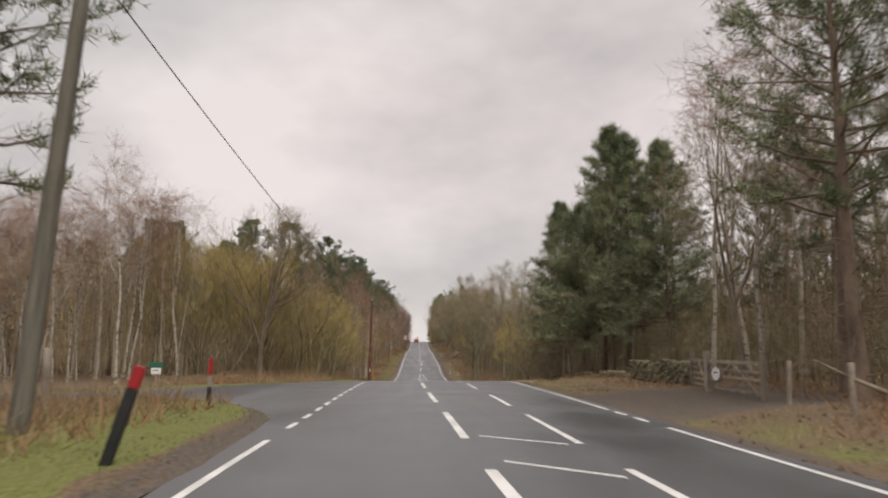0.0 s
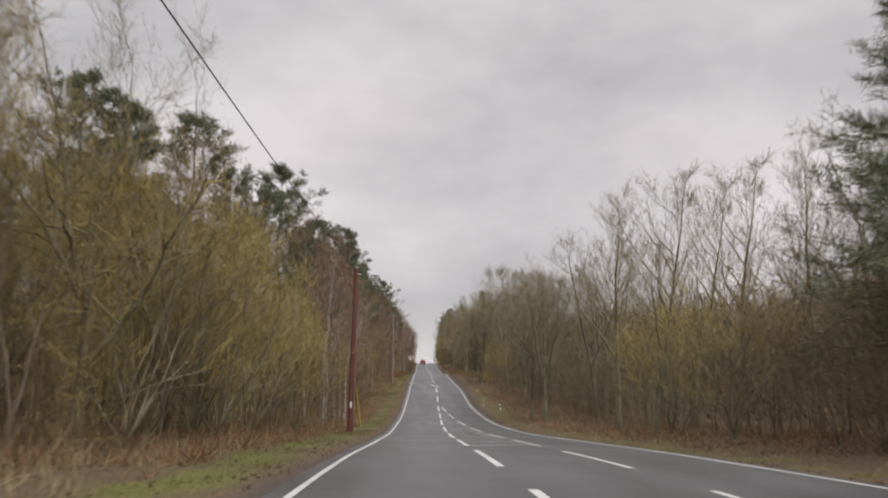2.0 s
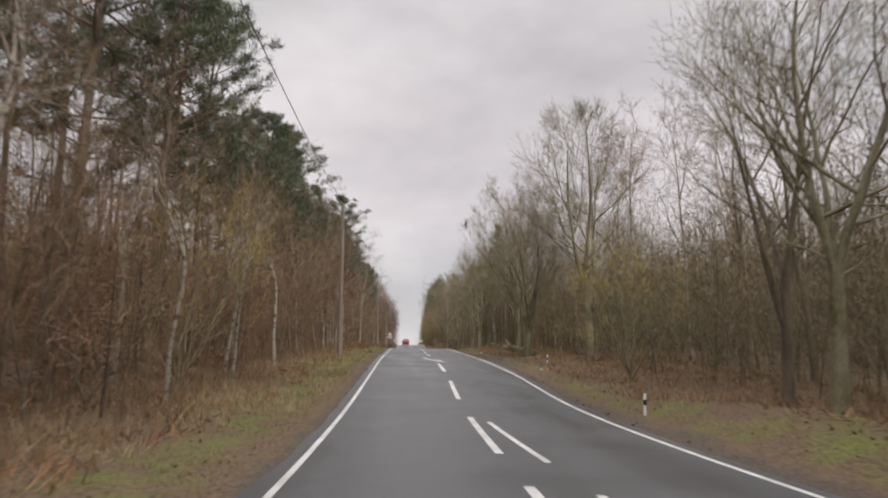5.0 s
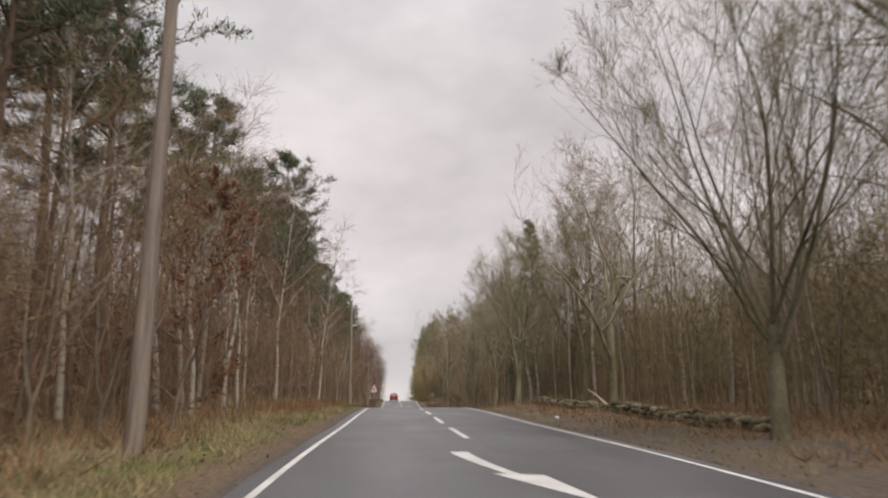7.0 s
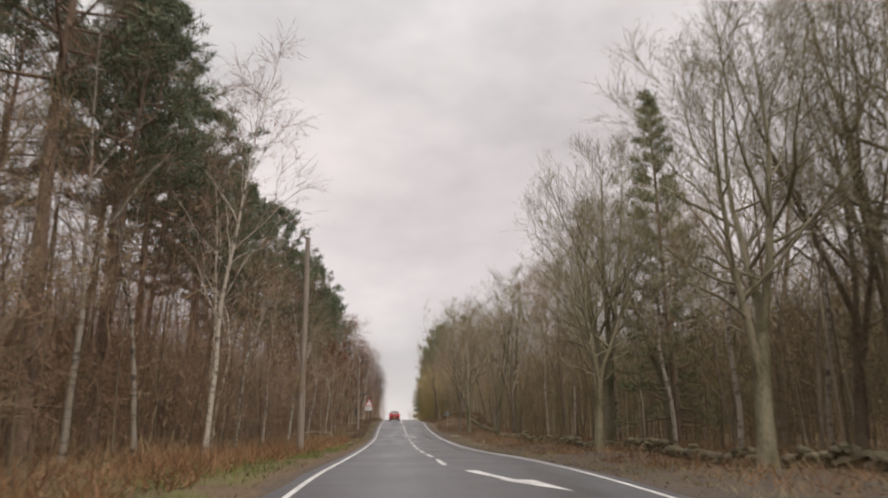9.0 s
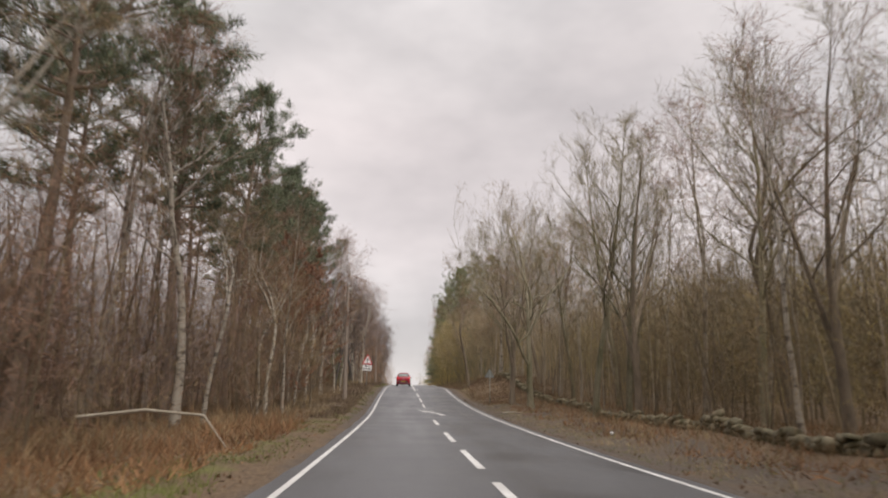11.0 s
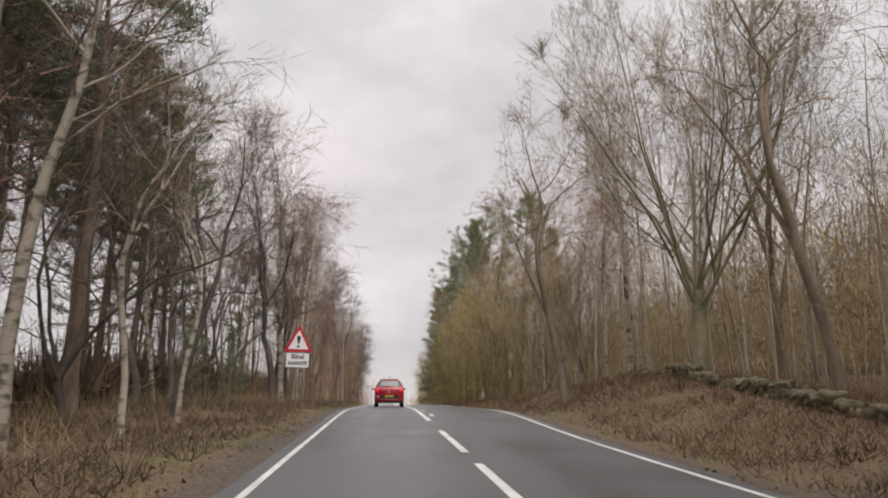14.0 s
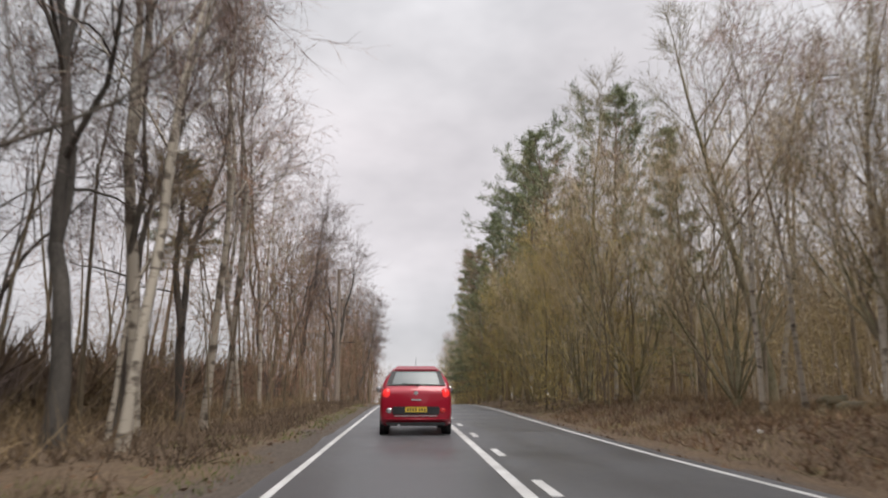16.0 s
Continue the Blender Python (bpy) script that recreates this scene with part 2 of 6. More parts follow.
M["sign_red"] = plain("sign_red", (0.55, 0.015, 0.03), 0.35)
M["sign_grey"] = noise_mat("dull_sign_back", (0.22, 0.235, 0.215), (0.31, 0.325, 0.30), 5, 40, 0.6, 0.05, 0.1)
M["red_band"] = plain("red_reflector", (0.34, 0.02, 0.025), 0.4)
M["yellow"] = plain("yellow_plastic", (0.62, 0.42, 0.02), 0.5)
M["plate"] = plain("yellow_plate", (0.75, 0.52, 0.06), 0.4)
M["green"] = plain("green_board", (0.02, 0.12, 0.075), 0.5)
M["car_red"] = plain("car_red_paint", (0.34, 0.005, 0.024), 0.32, 0.15, 0.6)
M["tail"] = plain("tail_lens", (0.55, 0.015, 0.015), 0.15, 0.0, 1.0)
M["van_white"] = plain("van_white_paint", (0.72, 0.72, 0.73), 0.35, 0.0, 0.6)
# grey-blue base colour stands in for sky reflected in the car's glass
M["glass_sky"] = plain("sky_grey_glass", (0.16, 0.185, 0.19), 0.14, 0.0, 0.0)
M["peeled"] = noise_mat("peeled_wood", (0.34, 0.29, 0.22), (0.55, 0.49, 0.40), 4, 30, 0.8, 0.2, 0.2)
M["wire"] = plain("wire_black", (0.015, 0.015, 0.015), 0.6)


M["tail_lit"] = plain("lit_tail_lens", (0.60, 0.02, 0.02), 0.2, 0.0, 1.0)
M["tail_lit"].node_tree.nodes["Principled BSDF"].inputs["Emission Color"].default_value = (1.0, 0.03, 0.03, 1)
M["tail_lit"].node_tree.nodes["Principled BSDF"].inputs["Emission Strength"].default_value = 0.5


def asphalt():
    m, nodes, link, b = mat("asphalt", 0.55)
    n = nodes.new
    co = n("ShaderNodeTexCoord")
    mp = n("ShaderNodeMapping")
    mp.inputs["Scale"].default_value = (1.0, 0.08, 1.0)
    wear, patch, grit = n("ShaderNodeTexNoise"), n("ShaderNodeTexNoise"), n("ShaderNodeTexNoise")
    wear.inputs["Scale"].default_value, wear.inputs["Detail"].default_value = 0.9, 3
    patch.inputs["Scale"].default_value, patch.inputs["Detail"].default_value = 0.35, 5
    grit.inputs["Scale"].default_value, grit.inputs["Detail"].default_value = 90, 2
    link(co.outputs["Object"], mp.inputs["Vector"])
    link(mp.outputs["Vector"], wear.inputs["Vector"])
    link(co.outputs["Object"], patch.inputs["Vector"])
    link(co.outputs["Object"], grit.inputs["Vector"])
    add, add2 = n("ShaderNodeMath"), n("ShaderNodeMath")
    add.operation, add2.operation = "ADD", "MULTIPLY_ADD"
    add2.inputs[1].default_value = 0.5
    link(wear.outputs["Fac"], add.inputs[0])
    link(patch.outputs["Fac"], add.inputs[1])
    link(grit.outputs["Fac"], add2.inputs[0])
    link(add.outputs[0], add2.inputs[2])
    ramp = n("ShaderNodeValToRGB")
    ramp.color_ramp.elements[0].position, ramp.color_ramp.elements[0].color = 0.0, (0.060, 0.061, 0.065, 1)
    ramp.color_ramp.elements[1].position, ramp.color_ramp.elements[1].color = 1.0, (0.132, 0.133, 0.138, 1)
    mr = n("ShaderNodeMapRange")
    mr.inputs["From Min"].default_value, mr.inputs["From Max"].default_value = 0.85, 1.65
    link(add2.outputs[0], mr.inputs["Value"])
    link(mr.outputs["Result"], ramp.inputs["Fac"])
    link(ramp.outputs["Color"], b.inputs["Base Color"])
    rr = n("ShaderNodeMapRange")
    rr.inputs["From Min"].default_value, rr.inputs["From Max"].default_value = 0.7, 1.3
    rr.inputs["To Min"].default_value, rr.inputs["To Max"].default_value = 0.30, 0.52
    link(add.outputs[0], rr.inputs["Value"])
    link(rr.outputs["Result"], b.inputs["Roughness"])
    bp = n("ShaderNodeBump")
    bp.inputs["Strength"].default_value, bp.inputs["Distance"].default_value = 0.35, 0.01
    link(grit.outputs["Fac"], bp.inputs["Height"])
    link(bp.outputs["Normal"], b.inputs["Normal"])
    return m


def ground_material():
    """Green verge, bare soil and leaf litter by the cover painted on the sheet, broken up by noise."""
    m, nodes, link, b = mat("verge_and_woodland_floor", 0.95)
    n = nodes.new
    co, at = n("ShaderNodeTexCoord"), n("ShaderNodeAttribute")
    at.attribute_name = "cover"
    sep = n("ShaderNodeSeparateColor")
    link(at.outputs["Color"], sep.inputs["Color"])
    big, fine = n("ShaderNodeTexNoise"), n("ShaderNodeTexNoise")
    big.inputs["Scale"].default_value, big.inputs["Detail"].default_value = 0.8, 6
    fine.inputs["Scale"].default_value, fine.inputs["Detail"].default_value = 14, 4
    link(co.outputs["Object"], big.inputs["Vector"])
    link(co.outputs["Object"], fine.inputs["Vector"])

    def ramp(lo, hi, src):
        r = n("ShaderNodeValToRGB")
        r.color_ramp.elements[0].position, r.color_ramp.elements[0].color = 0.3, (*lo, 1)
        r.color_ramp.elements[1].position, r.color_ramp.elements[1].color = 0.7, (*hi, 1)
        link(src.outputs["Fac"], r.inputs["Fac"])
        return r

    litter = ramp((0.075, 0.050, 0.030), (0.235, 0.160, 0.096), fine)
    grass = ramp((0.092, 0.104, 0.025), (0.215, 0.222, 0.058), fine)
    soil = ramp((0.055, 0.043, 0.033), (0.165, 0.130, 0.100), fine)

    def mask(socket):
        a, mr = n("ShaderNodeMath"), n("ShaderNodeMapRange")
        a.operation = "ADD"
        mr.inputs["From Min"].default_value, mr.inputs["From Max"].default_value = 0.85, 1.15
        link(sep.outputs[socket], a.inputs[0])
        link(big.outputs["Fac"], a.inputs[1])
        link(a.outputs[0], mr.inputs["Value"])
        return mr

    m1, m2 = n("ShaderNodeMixRGB"), n("ShaderNodeMixRGB")
    link(mask("Red").outputs["Result"], m1.inputs[0])
    link(litter.outputs["Color"], m1.inputs[1])
    link(grass.outputs["Color"], m1.inputs[2])
    link(mask("Green").outputs["Result"], m2.inputs[0])
    link(m1.outputs["Color"], m2.inputs[1])
    link(soil.outputs["Color"], m2.inputs[2])
    link(m2.outputs["Color"], b.inputs["Base Color"])
    bp = n("ShaderNodeBump")
    bp.inputs["Strength"].default_value, bp.inputs["Distance"].default_value = 0.7, 0.08
    link(fine.outputs["Fac"], bp.inputs["Height"])
    link(bp.outputs["Normal"], b.inputs["Normal"])
    return m


M["asphalt"] = asphalt()
M["ground"] = ground_material()


def mesh_np(name, verts, faces, material, smooth_faces=False):
    """A mesh from arrays of vertices and of triangles or quads."""
    verts = np.asarray(verts, np.float32).reshape(-1, 3)
    faces = np.asarray(faces, np.int32)
    k = faces.shape[1]
    me = bpy.data.meshes.new(name)
    me.vertices.add(len(verts))
    me.vertices.foreach_set("co", verts.ravel())
    me.loops.add(faces.size)
    me.loops.foreach_set("vertex_index", faces.ravel())
    me.polygons.add(len(faces))
    me.polygons.foreach_set("loop_start", np.arange(0, faces.size, k, dtype=np.int32))
    me.update(calc_edges=True)
    if smooth_faces:
        me.shade_smooth()
    me.materials.append(material)
    return me


def part(name, bm, material, parent=None, label="", smooth_faces=False):
    """A bmesh as one mesh object, under a thing or a part."""
    me = bpy.data.meshes.new(name)
    bm.to_mesh(me)
    bm.free()
    if smooth_faces:
        me.shade_smooth()
    me.materials.append(material)
    ob = new(name, me)
    if parent:
        ob.parent = parent
    return tagged(ob, label)


def child(name, me, parent, label=""):
    ob = new(name, me)
    ob.parent = parent
    return tagged(ob, label)


def thing(name, m, label, category, group="", kind=""):
    ob = new(name)
    ob.empty_display_size = 0.2
    ob.matrix_basis = m
    return tagged(ob, label, category, group, kind)


def box(bm, cx, cy, cz, sx, sy, sz, bevel=0.0, turn=None):
    m = Matrix.Translation((cx, cy, cz)) @ (turn or Matrix()) @ Matrix.Diagonal((sx, sy, sz, 1))
    made = bmesh.ops.create_cube(bm, size=1, matrix=m)
    if bevel:
        edges = list({e for v in made["verts"] for e in v.link_edges})
        bmesh.ops.bevel(bm, geom=edges, offset=bevel, segments=2, affect="EDGES")
    return bm


def rod(bm, p, q, r1, r2=None, seg=8):
    p, q = Vector(p), Vector(q)
    d = q - p
    m = Matrix.Translation((p + q) / 2) @ d.to_track_quat("Z", "Y").to_matrix().to_4x4()
    bmesh.ops.create_cone(bm, cap_ends=True, segments=seg, radius1=r1, radius2=r1 if r2 is None else r2, depth=d.length, matrix=m)
    return bm


# ---- ground, road and markings ----
def build_ground():
    xs = sorted({*np.arange(-24, 24.1, 0.75).tolist(), *np.arange(-90, 91, 6.0).tolist(), -1500, -700, -300, -150, 150, 300, 700, 1500})
    ys = sorted({*np.arange(-12, 360, 1.5).tolist(), *np.arange(-120, 600, 15.0).tolist(), -900, -400, 800, 1500, 3000})
    verts, cover = [], []
    for y in ys:
        for x in xs:
            low = 0.07 if 12 < y < 31 and -9.5 < x < 0 else 0.0
            verts.append((x, y, ground_z(x, min(max(y, -200), 640)) - low))
            dl, dr = left_x(y) - x, x - left_x(y) - road_w(y)
            if dl > 0:
                g = smooth(0.5, 1.3, dl) * (1 - smooth(2.0, 3.6, dl)) * (0.58 - 0.10 * smooth(100, 125, y) - 0.12 * smooth(205, 225, y) - 0.06 * smooth(262, 272, y))
                g = max(g, 0.75 * smooth(0.6, 1.5, dl) * (1 - smooth(5, 7.5, dl)) * (1 - smooth(19, 25, y)))
                far = y - side_far(x)
                if 26 < y < 75 and x < -3:
                    g = max(g, 0.95 * smooth(-0.4, 0.1, far) * (1 - smooth(2.5, 4.5, far)))
                    soil_cut = smooth(-0.6, 0.1, far)
                else:
                    soil_cut = 0
                soil = (1 - smooth(0.3, 1.0 + 1.1 * smooth(222, 240, y), dl)) * 0.8 * (1 - soil_cut)
            else:
                g = (0.44 - 0.08 * smooth(246, 256, y) - 0.06 * smooth(276, 290, y)) * smooth(0.7, 1.3, dr) * (1 - smooth(2.2, 4.0, dr))
                soil = (1 - smooth(0.5, 1.8, dr)) * 0.75
                soil = max(soil, 0.8 * smooth(22, 25, y) * (1 - smooth(34, 37, y)) * (1 - smooth(9, 11, dr)))
                soil = max(soil, 0.6 * smooth(136, 140, y) * (1 - smooth(255, 265, y)) * (1 - smooth(4, 5.5, dr)))
            cover += [g, soil, 0, 1]
    nx = len(xs)
    faces = [(j * nx + i, j * nx + i + 1, (j + 1) * nx + i + 1, (j + 1) * nx + i) for j in range(len(ys) - 1) for i in range(nx - 1)]
    me = mesh_np("ground", verts, faces, M["ground"], True)
    att = me.color_attributes.new("cover", "FLOAT_COLOR", "POINT")
    att.data.foreach_set("color", np.array(cover, np.float32))
    tagged(new("ground", me), "leaf-littered woodland floor with muddy grass verges beside the road", "ground", kind="structure")


def strip(name, ys, left, right, lift, material, thick=0.0, cols=1):
    """A band that follows the road between two lateral lines."""
    verts = []
    for y in ys:
        a, b = left(y), right(y)
        verts += [(a + (b - a) * i / cols, y, road_z(y) + lift) for i in range(cols + 1)]
    w = cols + 1
    faces = [(j * w + i, j * w + i + 1, (j + 1) * w + i + 1, (j + 1) * w + i) for j in range(len(ys) - 1) for i in range(cols)]
    return mesh_np(name, verts, faces, material)


def build_road():
    ys = np.arange(-100, 520, 1.5)
    ragged = lambda y, k: 0.10 * noise.noise(Vector((k, y * 0.9, 0))) + 0.06 * noise.noise(Vector((k, y * 3.1, 5)))
    me = strip("road", ys, lambda y: left_x(y) - 0.32 + ragged(y, 1), lambda y: left_x(y) + road_w(y) + 0.30 + ragged(y, 7), 0.0, M["asphalt"], cols=4)
    road = tagged(new("road", me), "damp grey asphalt two-lane road with white markings", "road", kind="structure")
    e = np.arange(-100, 520, 1.0)
    wide = 0.055
    child("edge_line", strip("edge_line", e[e < 19], lambda y: left_x(y) - wide, lambda y: left_x(y) + wide, 0.005, M["paint"]), road, "white solid edge line")
    child("edge_line", strip("edge_line", np.arange(52, 520, 1.0), lambda y: left_x(y) - wide, lambda y: left_x(y) + wide, 0.005, M["paint"]), road, "white solid edge line")
    rx = lambda y: left_x(y) + road_w(y)
    for a, b in ((-100, 21), (25, 520)):
        child("edge_line", strip("edge_line", np.arange(a, b, 1.0), lambda y: rx(y) - wide, lambda y: rx(y) + wide, 0.005, M["paint"]), road, "white solid edge line")
    y = 20.0
    while y < 52:
        child("dash", strip("dash", [y, y + 0.7, y + 1.3], lambda v: left_x(v) - 0.06, lambda v: left_x(v) + 0.06, 0.005, M["paint"]), road, "short white junction dash")
        y += 2.35
    for y in (21.4, 23.2):
        child("dash", strip("dash", [y, y + 1.1], lambda v: rx(v) - wide, lambda v: rx(v) + wide, 0.005, M["paint"]), road)
    # centre dashes
    for y, n in ((-10.0, 6.0), (-0.5, 6.0), (8.8, 6.0), (18.2, 6.0), (28.2, 6.0), (38.6, 6.0), (48.8, 6.0), (58.7, 6.0), (67.8, 6.0), (76.7, 6.0), (85.4, 6.0), (94.4, 6.0), (103.0, 6.0), (112.0, 6.0), (122.5, 6.0), (133.1, 6.0), (149.6, 4.4), (156.9, 4.4), (164.2, 4.4), (171.5, 4.4), (186.6, 4.4), (193.6, 4.4), (200.6, 4.4), (207.6, 4.4), (214.1, 4.4), (221.4, 4.4), (230.9, 4.4), (248.4, 4.4), (254.8, 5.2), (261.8, 5.2)):
        child("dash", strip("dash", np.linspace(y, y + n, 5), lambda v: centre_x(v) - 0.075, lambda v: centre_x(v) + 0.075, 0.005, M["paint"]), road, "white centre dash")
    child("centre_line", strip("centre_line", np.arange(270.5, 420, 1.0), lambda v: centre_x(v) - 0.08, lambda v: centre_x(v) + 0.08, 0.005, M["paint"]), road, "solid white centre line")
    for y in np.arange(272.6, 400, 4.7):
        child("dash", strip("dash", [y, y + 0.7, y + 1.4], lambda v: centre_x(v) + 0.24, lambda v: centre_x(v) + 0.38, 0.005, M["paint"]), road, "short white dash beside the solid line")
    return road


def build_side_road():
    xs = np.arange(-60, -8, 1.0).tolist() + np.arange(-8, -0.9, 0.25).tolist()
    verts, cols = [], 8
    for x in xs:
        a, b = side_near(x) - 1.5, side_far(x)
        for i in range(cols + 1):
            y = a + (b - a) * i / cols
            verts.append((min(x, left_x(y) - 0.1), y, road_z(y) - 0.012 + 0.004 * min(-x, 4)))
    w = cols + 1
    faces = [(j * w + i, (j + 1) * w + i, (j + 1) * w + i + 1, j * w + i + 1) for j in range(len(xs) - 1) for i in range(cols)]
    tagged(new("side_road", mesh_np("side_road", verts, faces, M["asphalt"])), "worn grey asphalt mouth of a side road", "road", kind="structure")


def build_corner():
    """The fine-grained grass corner between the main road and the side road."""
    ys, cols = np.arange(12.5, 28.6, 0.2), 26
    verts, cover = [], []
    for y in ys:
        edge = min(corner_x(y), left_x(y) - 0.3)
        for i in range(cols + 1):
            x = edge - (edge + 9.0) * (i / cols) ** 1.7
            d = min(edge - x, 1.5 * (28.6 - y))
            verts.append((x, y, ground_z(x - 0.001, y) + 0.012))
            cover += [0.95 * smooth(0.35, 0.9, d) * (1 - 0.6 * smooth(5.0, 6.5, -x)), 0.95 * (1 - smooth(0.2, 0.75, d)), 0, 1]
    w = cols + 1
    faces = [(j * w + i, (j + 1) * w + i, (j + 1) * w + i + 1, j * w + i + 1) for j in range(len(ys) - 1) for i in range(cols)]
    me = mesh_np("verge", verts, faces, M["ground"], True)
    me.color_attributes.new("cover", "FLOAT_COLOR", "POINT").data.foreach_set("color", np.array(cover, np.float32))
    tagged(new("verge", me), "rounded green grass corner with a muddy edge at the junction", "verge", kind="structure")


build_ground()
build_corner()
road = build_road()
build_side_road()


# ---- vegetation: meshes built once, then set out along the road ----
class Geo:
    """Gathers vertices and triangles."""

    def __init__(self):
        self.v, self.f, self.n = [], [], 0

    def add(self, v, f):
        self.v.append(np.asarray(v, np.float32))
        self.f.append(np.asarray(f, np.int32) + self.n)
        self.n += len(v)

    def tube(self, pts, rads, sides=5):
        pts = np.asarray(pts, float)
        t = np.gradient(pts, axis=0)
        t /= np.linalg.norm(t, axis=1)[:, None] + 1e-9
        ref = np.where(np.abs(t[:, 2:3]) > 0.9, [[1.0, 0, 0]], [[0, 0, 1.0]])
        a = np.cross(t, ref)
        a /= np.linalg.norm(a, axis=1)[:, None] + 1e-9
        b = np.cross(t, a)
        ang = np.arange(sides) * 2 * np.pi / sides
        ring = pts[:, None] + np.asarray(rads)[:, None, None] * (np.cos(ang)[None, :, None] * a[:, None] + np.sin(ang)[None, :, None] * b[:, None])
        i, j = np.meshgrid(np.arange(len(pts) - 1), np.arange(sides), indexing="ij")
        p, q = i * sides + j, i * sides + (j + 1) % sides
        r, s = q + sides, p + sides
        f = np.concatenate([np.stack([p, q, r], -1).reshape(-1, 3), np.stack([p, r, s], -1).reshape(-1, 3)])
        self.add(ring.reshape(-1, 3), f)

    def tubes(self, paths, rads, sides=3):
        """Many tubes at once: paths as (count, points, 3), radii as (count, points)."""
        m, n = paths.shape[:2]
        t = unit(np.gradient(paths, axis=1))
        ref = np.where(np.abs(t[..., 2:3]) > 0.9, [1.0, 0, 0], [0, 0, 1.0])
        a = unit(np.cross(t, ref))
        b = np.cross(t, a)
        ang = (np.arange(sides) * 2 * np.pi / sides)[:, None]
        ring = paths[:, :, None] + np.broadcast_to(rads, (m, n))[:, :, None, None] * (np.cos(ang) * a[:, :, None] + np.sin(ang) * b[:, :, None])
        i, j = np.meshgrid(np.arange(n - 1), np.arange(sides), indexing="ij")
        p, q = i * sides + j, i * sides + (j + 1) % sides
        one = np.concatenate([np.stack([p, q, q + sides], -1).reshape(-1, 3), np.stack([p, q + sides, p + sides], -1).reshape(-1, 3)])
        f = one[None] + (np.arange(m) * n * sides)[:, None, None]
        self.add(ring.reshape(-1, 3), f.reshape(-1, 3))

    def blades(self, base, way, width, rng):
        """Thin tapering slips: one triangle each."""
        base, way = np.asarray(base, float), np.asarray(way, float)
        side = np.cross(way, rng.normal(size=way.shape))
        side /= np.linalg.norm(side, axis=1)[:, None] + 1e-9
        w = np.asarray(width).reshape(-1, 1) * side * 0.5
        v = np.stack([base - w, base + w, base + way], 1).reshape(-1, 3)
        self.add(v, np.arange(len(v)).reshape(-1, 3))

    def arrays(self):
        return np.concatenate(self.v), np.concatenate(self.f)

    def mesh(self, name, material, smooth_faces=False):
        return mesh_np(name, *self.arrays(), material, smooth_faces)


def unit(v):
    return v / (np.linalg.norm(v, axis=-1, keepdims=True) + 1e-9)


def wander(rng, p, d, length, n, bend, up=0.0):
    """A path of n points that starts at p towards d and wanders."""
    pts, d = [np.array(p, float)], np.array(d, float)
    for _ in range(n - 1):
        d = unit(d + rng.normal(size=3) * bend + (0, 0, up))
        pts.append(pts[-1] + d * length / (n - 1))
    return np.array(pts)


def wanders(rng, p, d, length, n, bend, up=0.0):
    """Many such paths at once, as an array of (paths, n, 3)."""
    p, d = np.atleast_2d(np.array(p, float)), unit(np.atleast_2d(np.array(d, float)))
    step = np.broadcast_to(np.asarray(length, float), (len(p),))[:, None] / (n - 1)
    pts = [p]
    for _ in range(n - 1):
        d = unit(d + rng.normal(size=d.shape) * bend + (0, 0, up))
        pts.append(pts[-1] + d * step)
    return np.stack(pts, 1)


def spring(rng, paths, k, lo, wide, up):
    """k places along each path, the way in which a shoot leaves each, and how far along it lies."""
    m, n = paths.shape[:2]
    u = lo + (1 - lo) * (np.arange(k)[None] + rng.uniform(0, 1, (m, k))) / k
    j = np.minimum((u * (n - 1)).astype(int), n - 2)
    i = np.arange(m)[:, None]
    a, b = paths[i, j], paths[i, j + 1]
    t = unit(b - a)
    side = rng.normal(size=t.shape)
    side = unit(side - (side * t).sum(-1, keepdims=True) * t)
    d = unit(t + side * wide * rng.uniform(0.6, 1.35, (m, k, 1)) + (0, 0, up))
    base = a + (b - a) * (u * (n - 1) - j)[..., None]
    return base.reshape(-1, 3), d.reshape(-1, 3), u.reshape(-1)


def reach(p, d, bottom, top, width):
    """How far it is from p along d to the rounded outline of the crown."""
    c, r = np.array((0, 0, (bottom + top) / 2)), np.array((width / 2, width / 2, (top - bottom) / 2))
    q, e = (p - c) / r, d / r
    a, b, k = (e * e).sum(-1), (q * e).sum(-1), (q * q).sum(-1) - 1
    return np.where(k > 0, 0.8, np.maximum((-b + np.sqrt(np.maximum(b * b - a * k, 0))) / a, 0.25))


def around(rng, count, rise):
    """Ways out from a stem, turned on from one to the next."""
    a = np.arange(count) * 2.4 + rng.uniform(0, 6.28) + rng.uniform(-0.5, 0.5, count)
    return unit(np.stack([np.cos(a), np.sin(a), np.broadcast_to(rise, count)], -1))


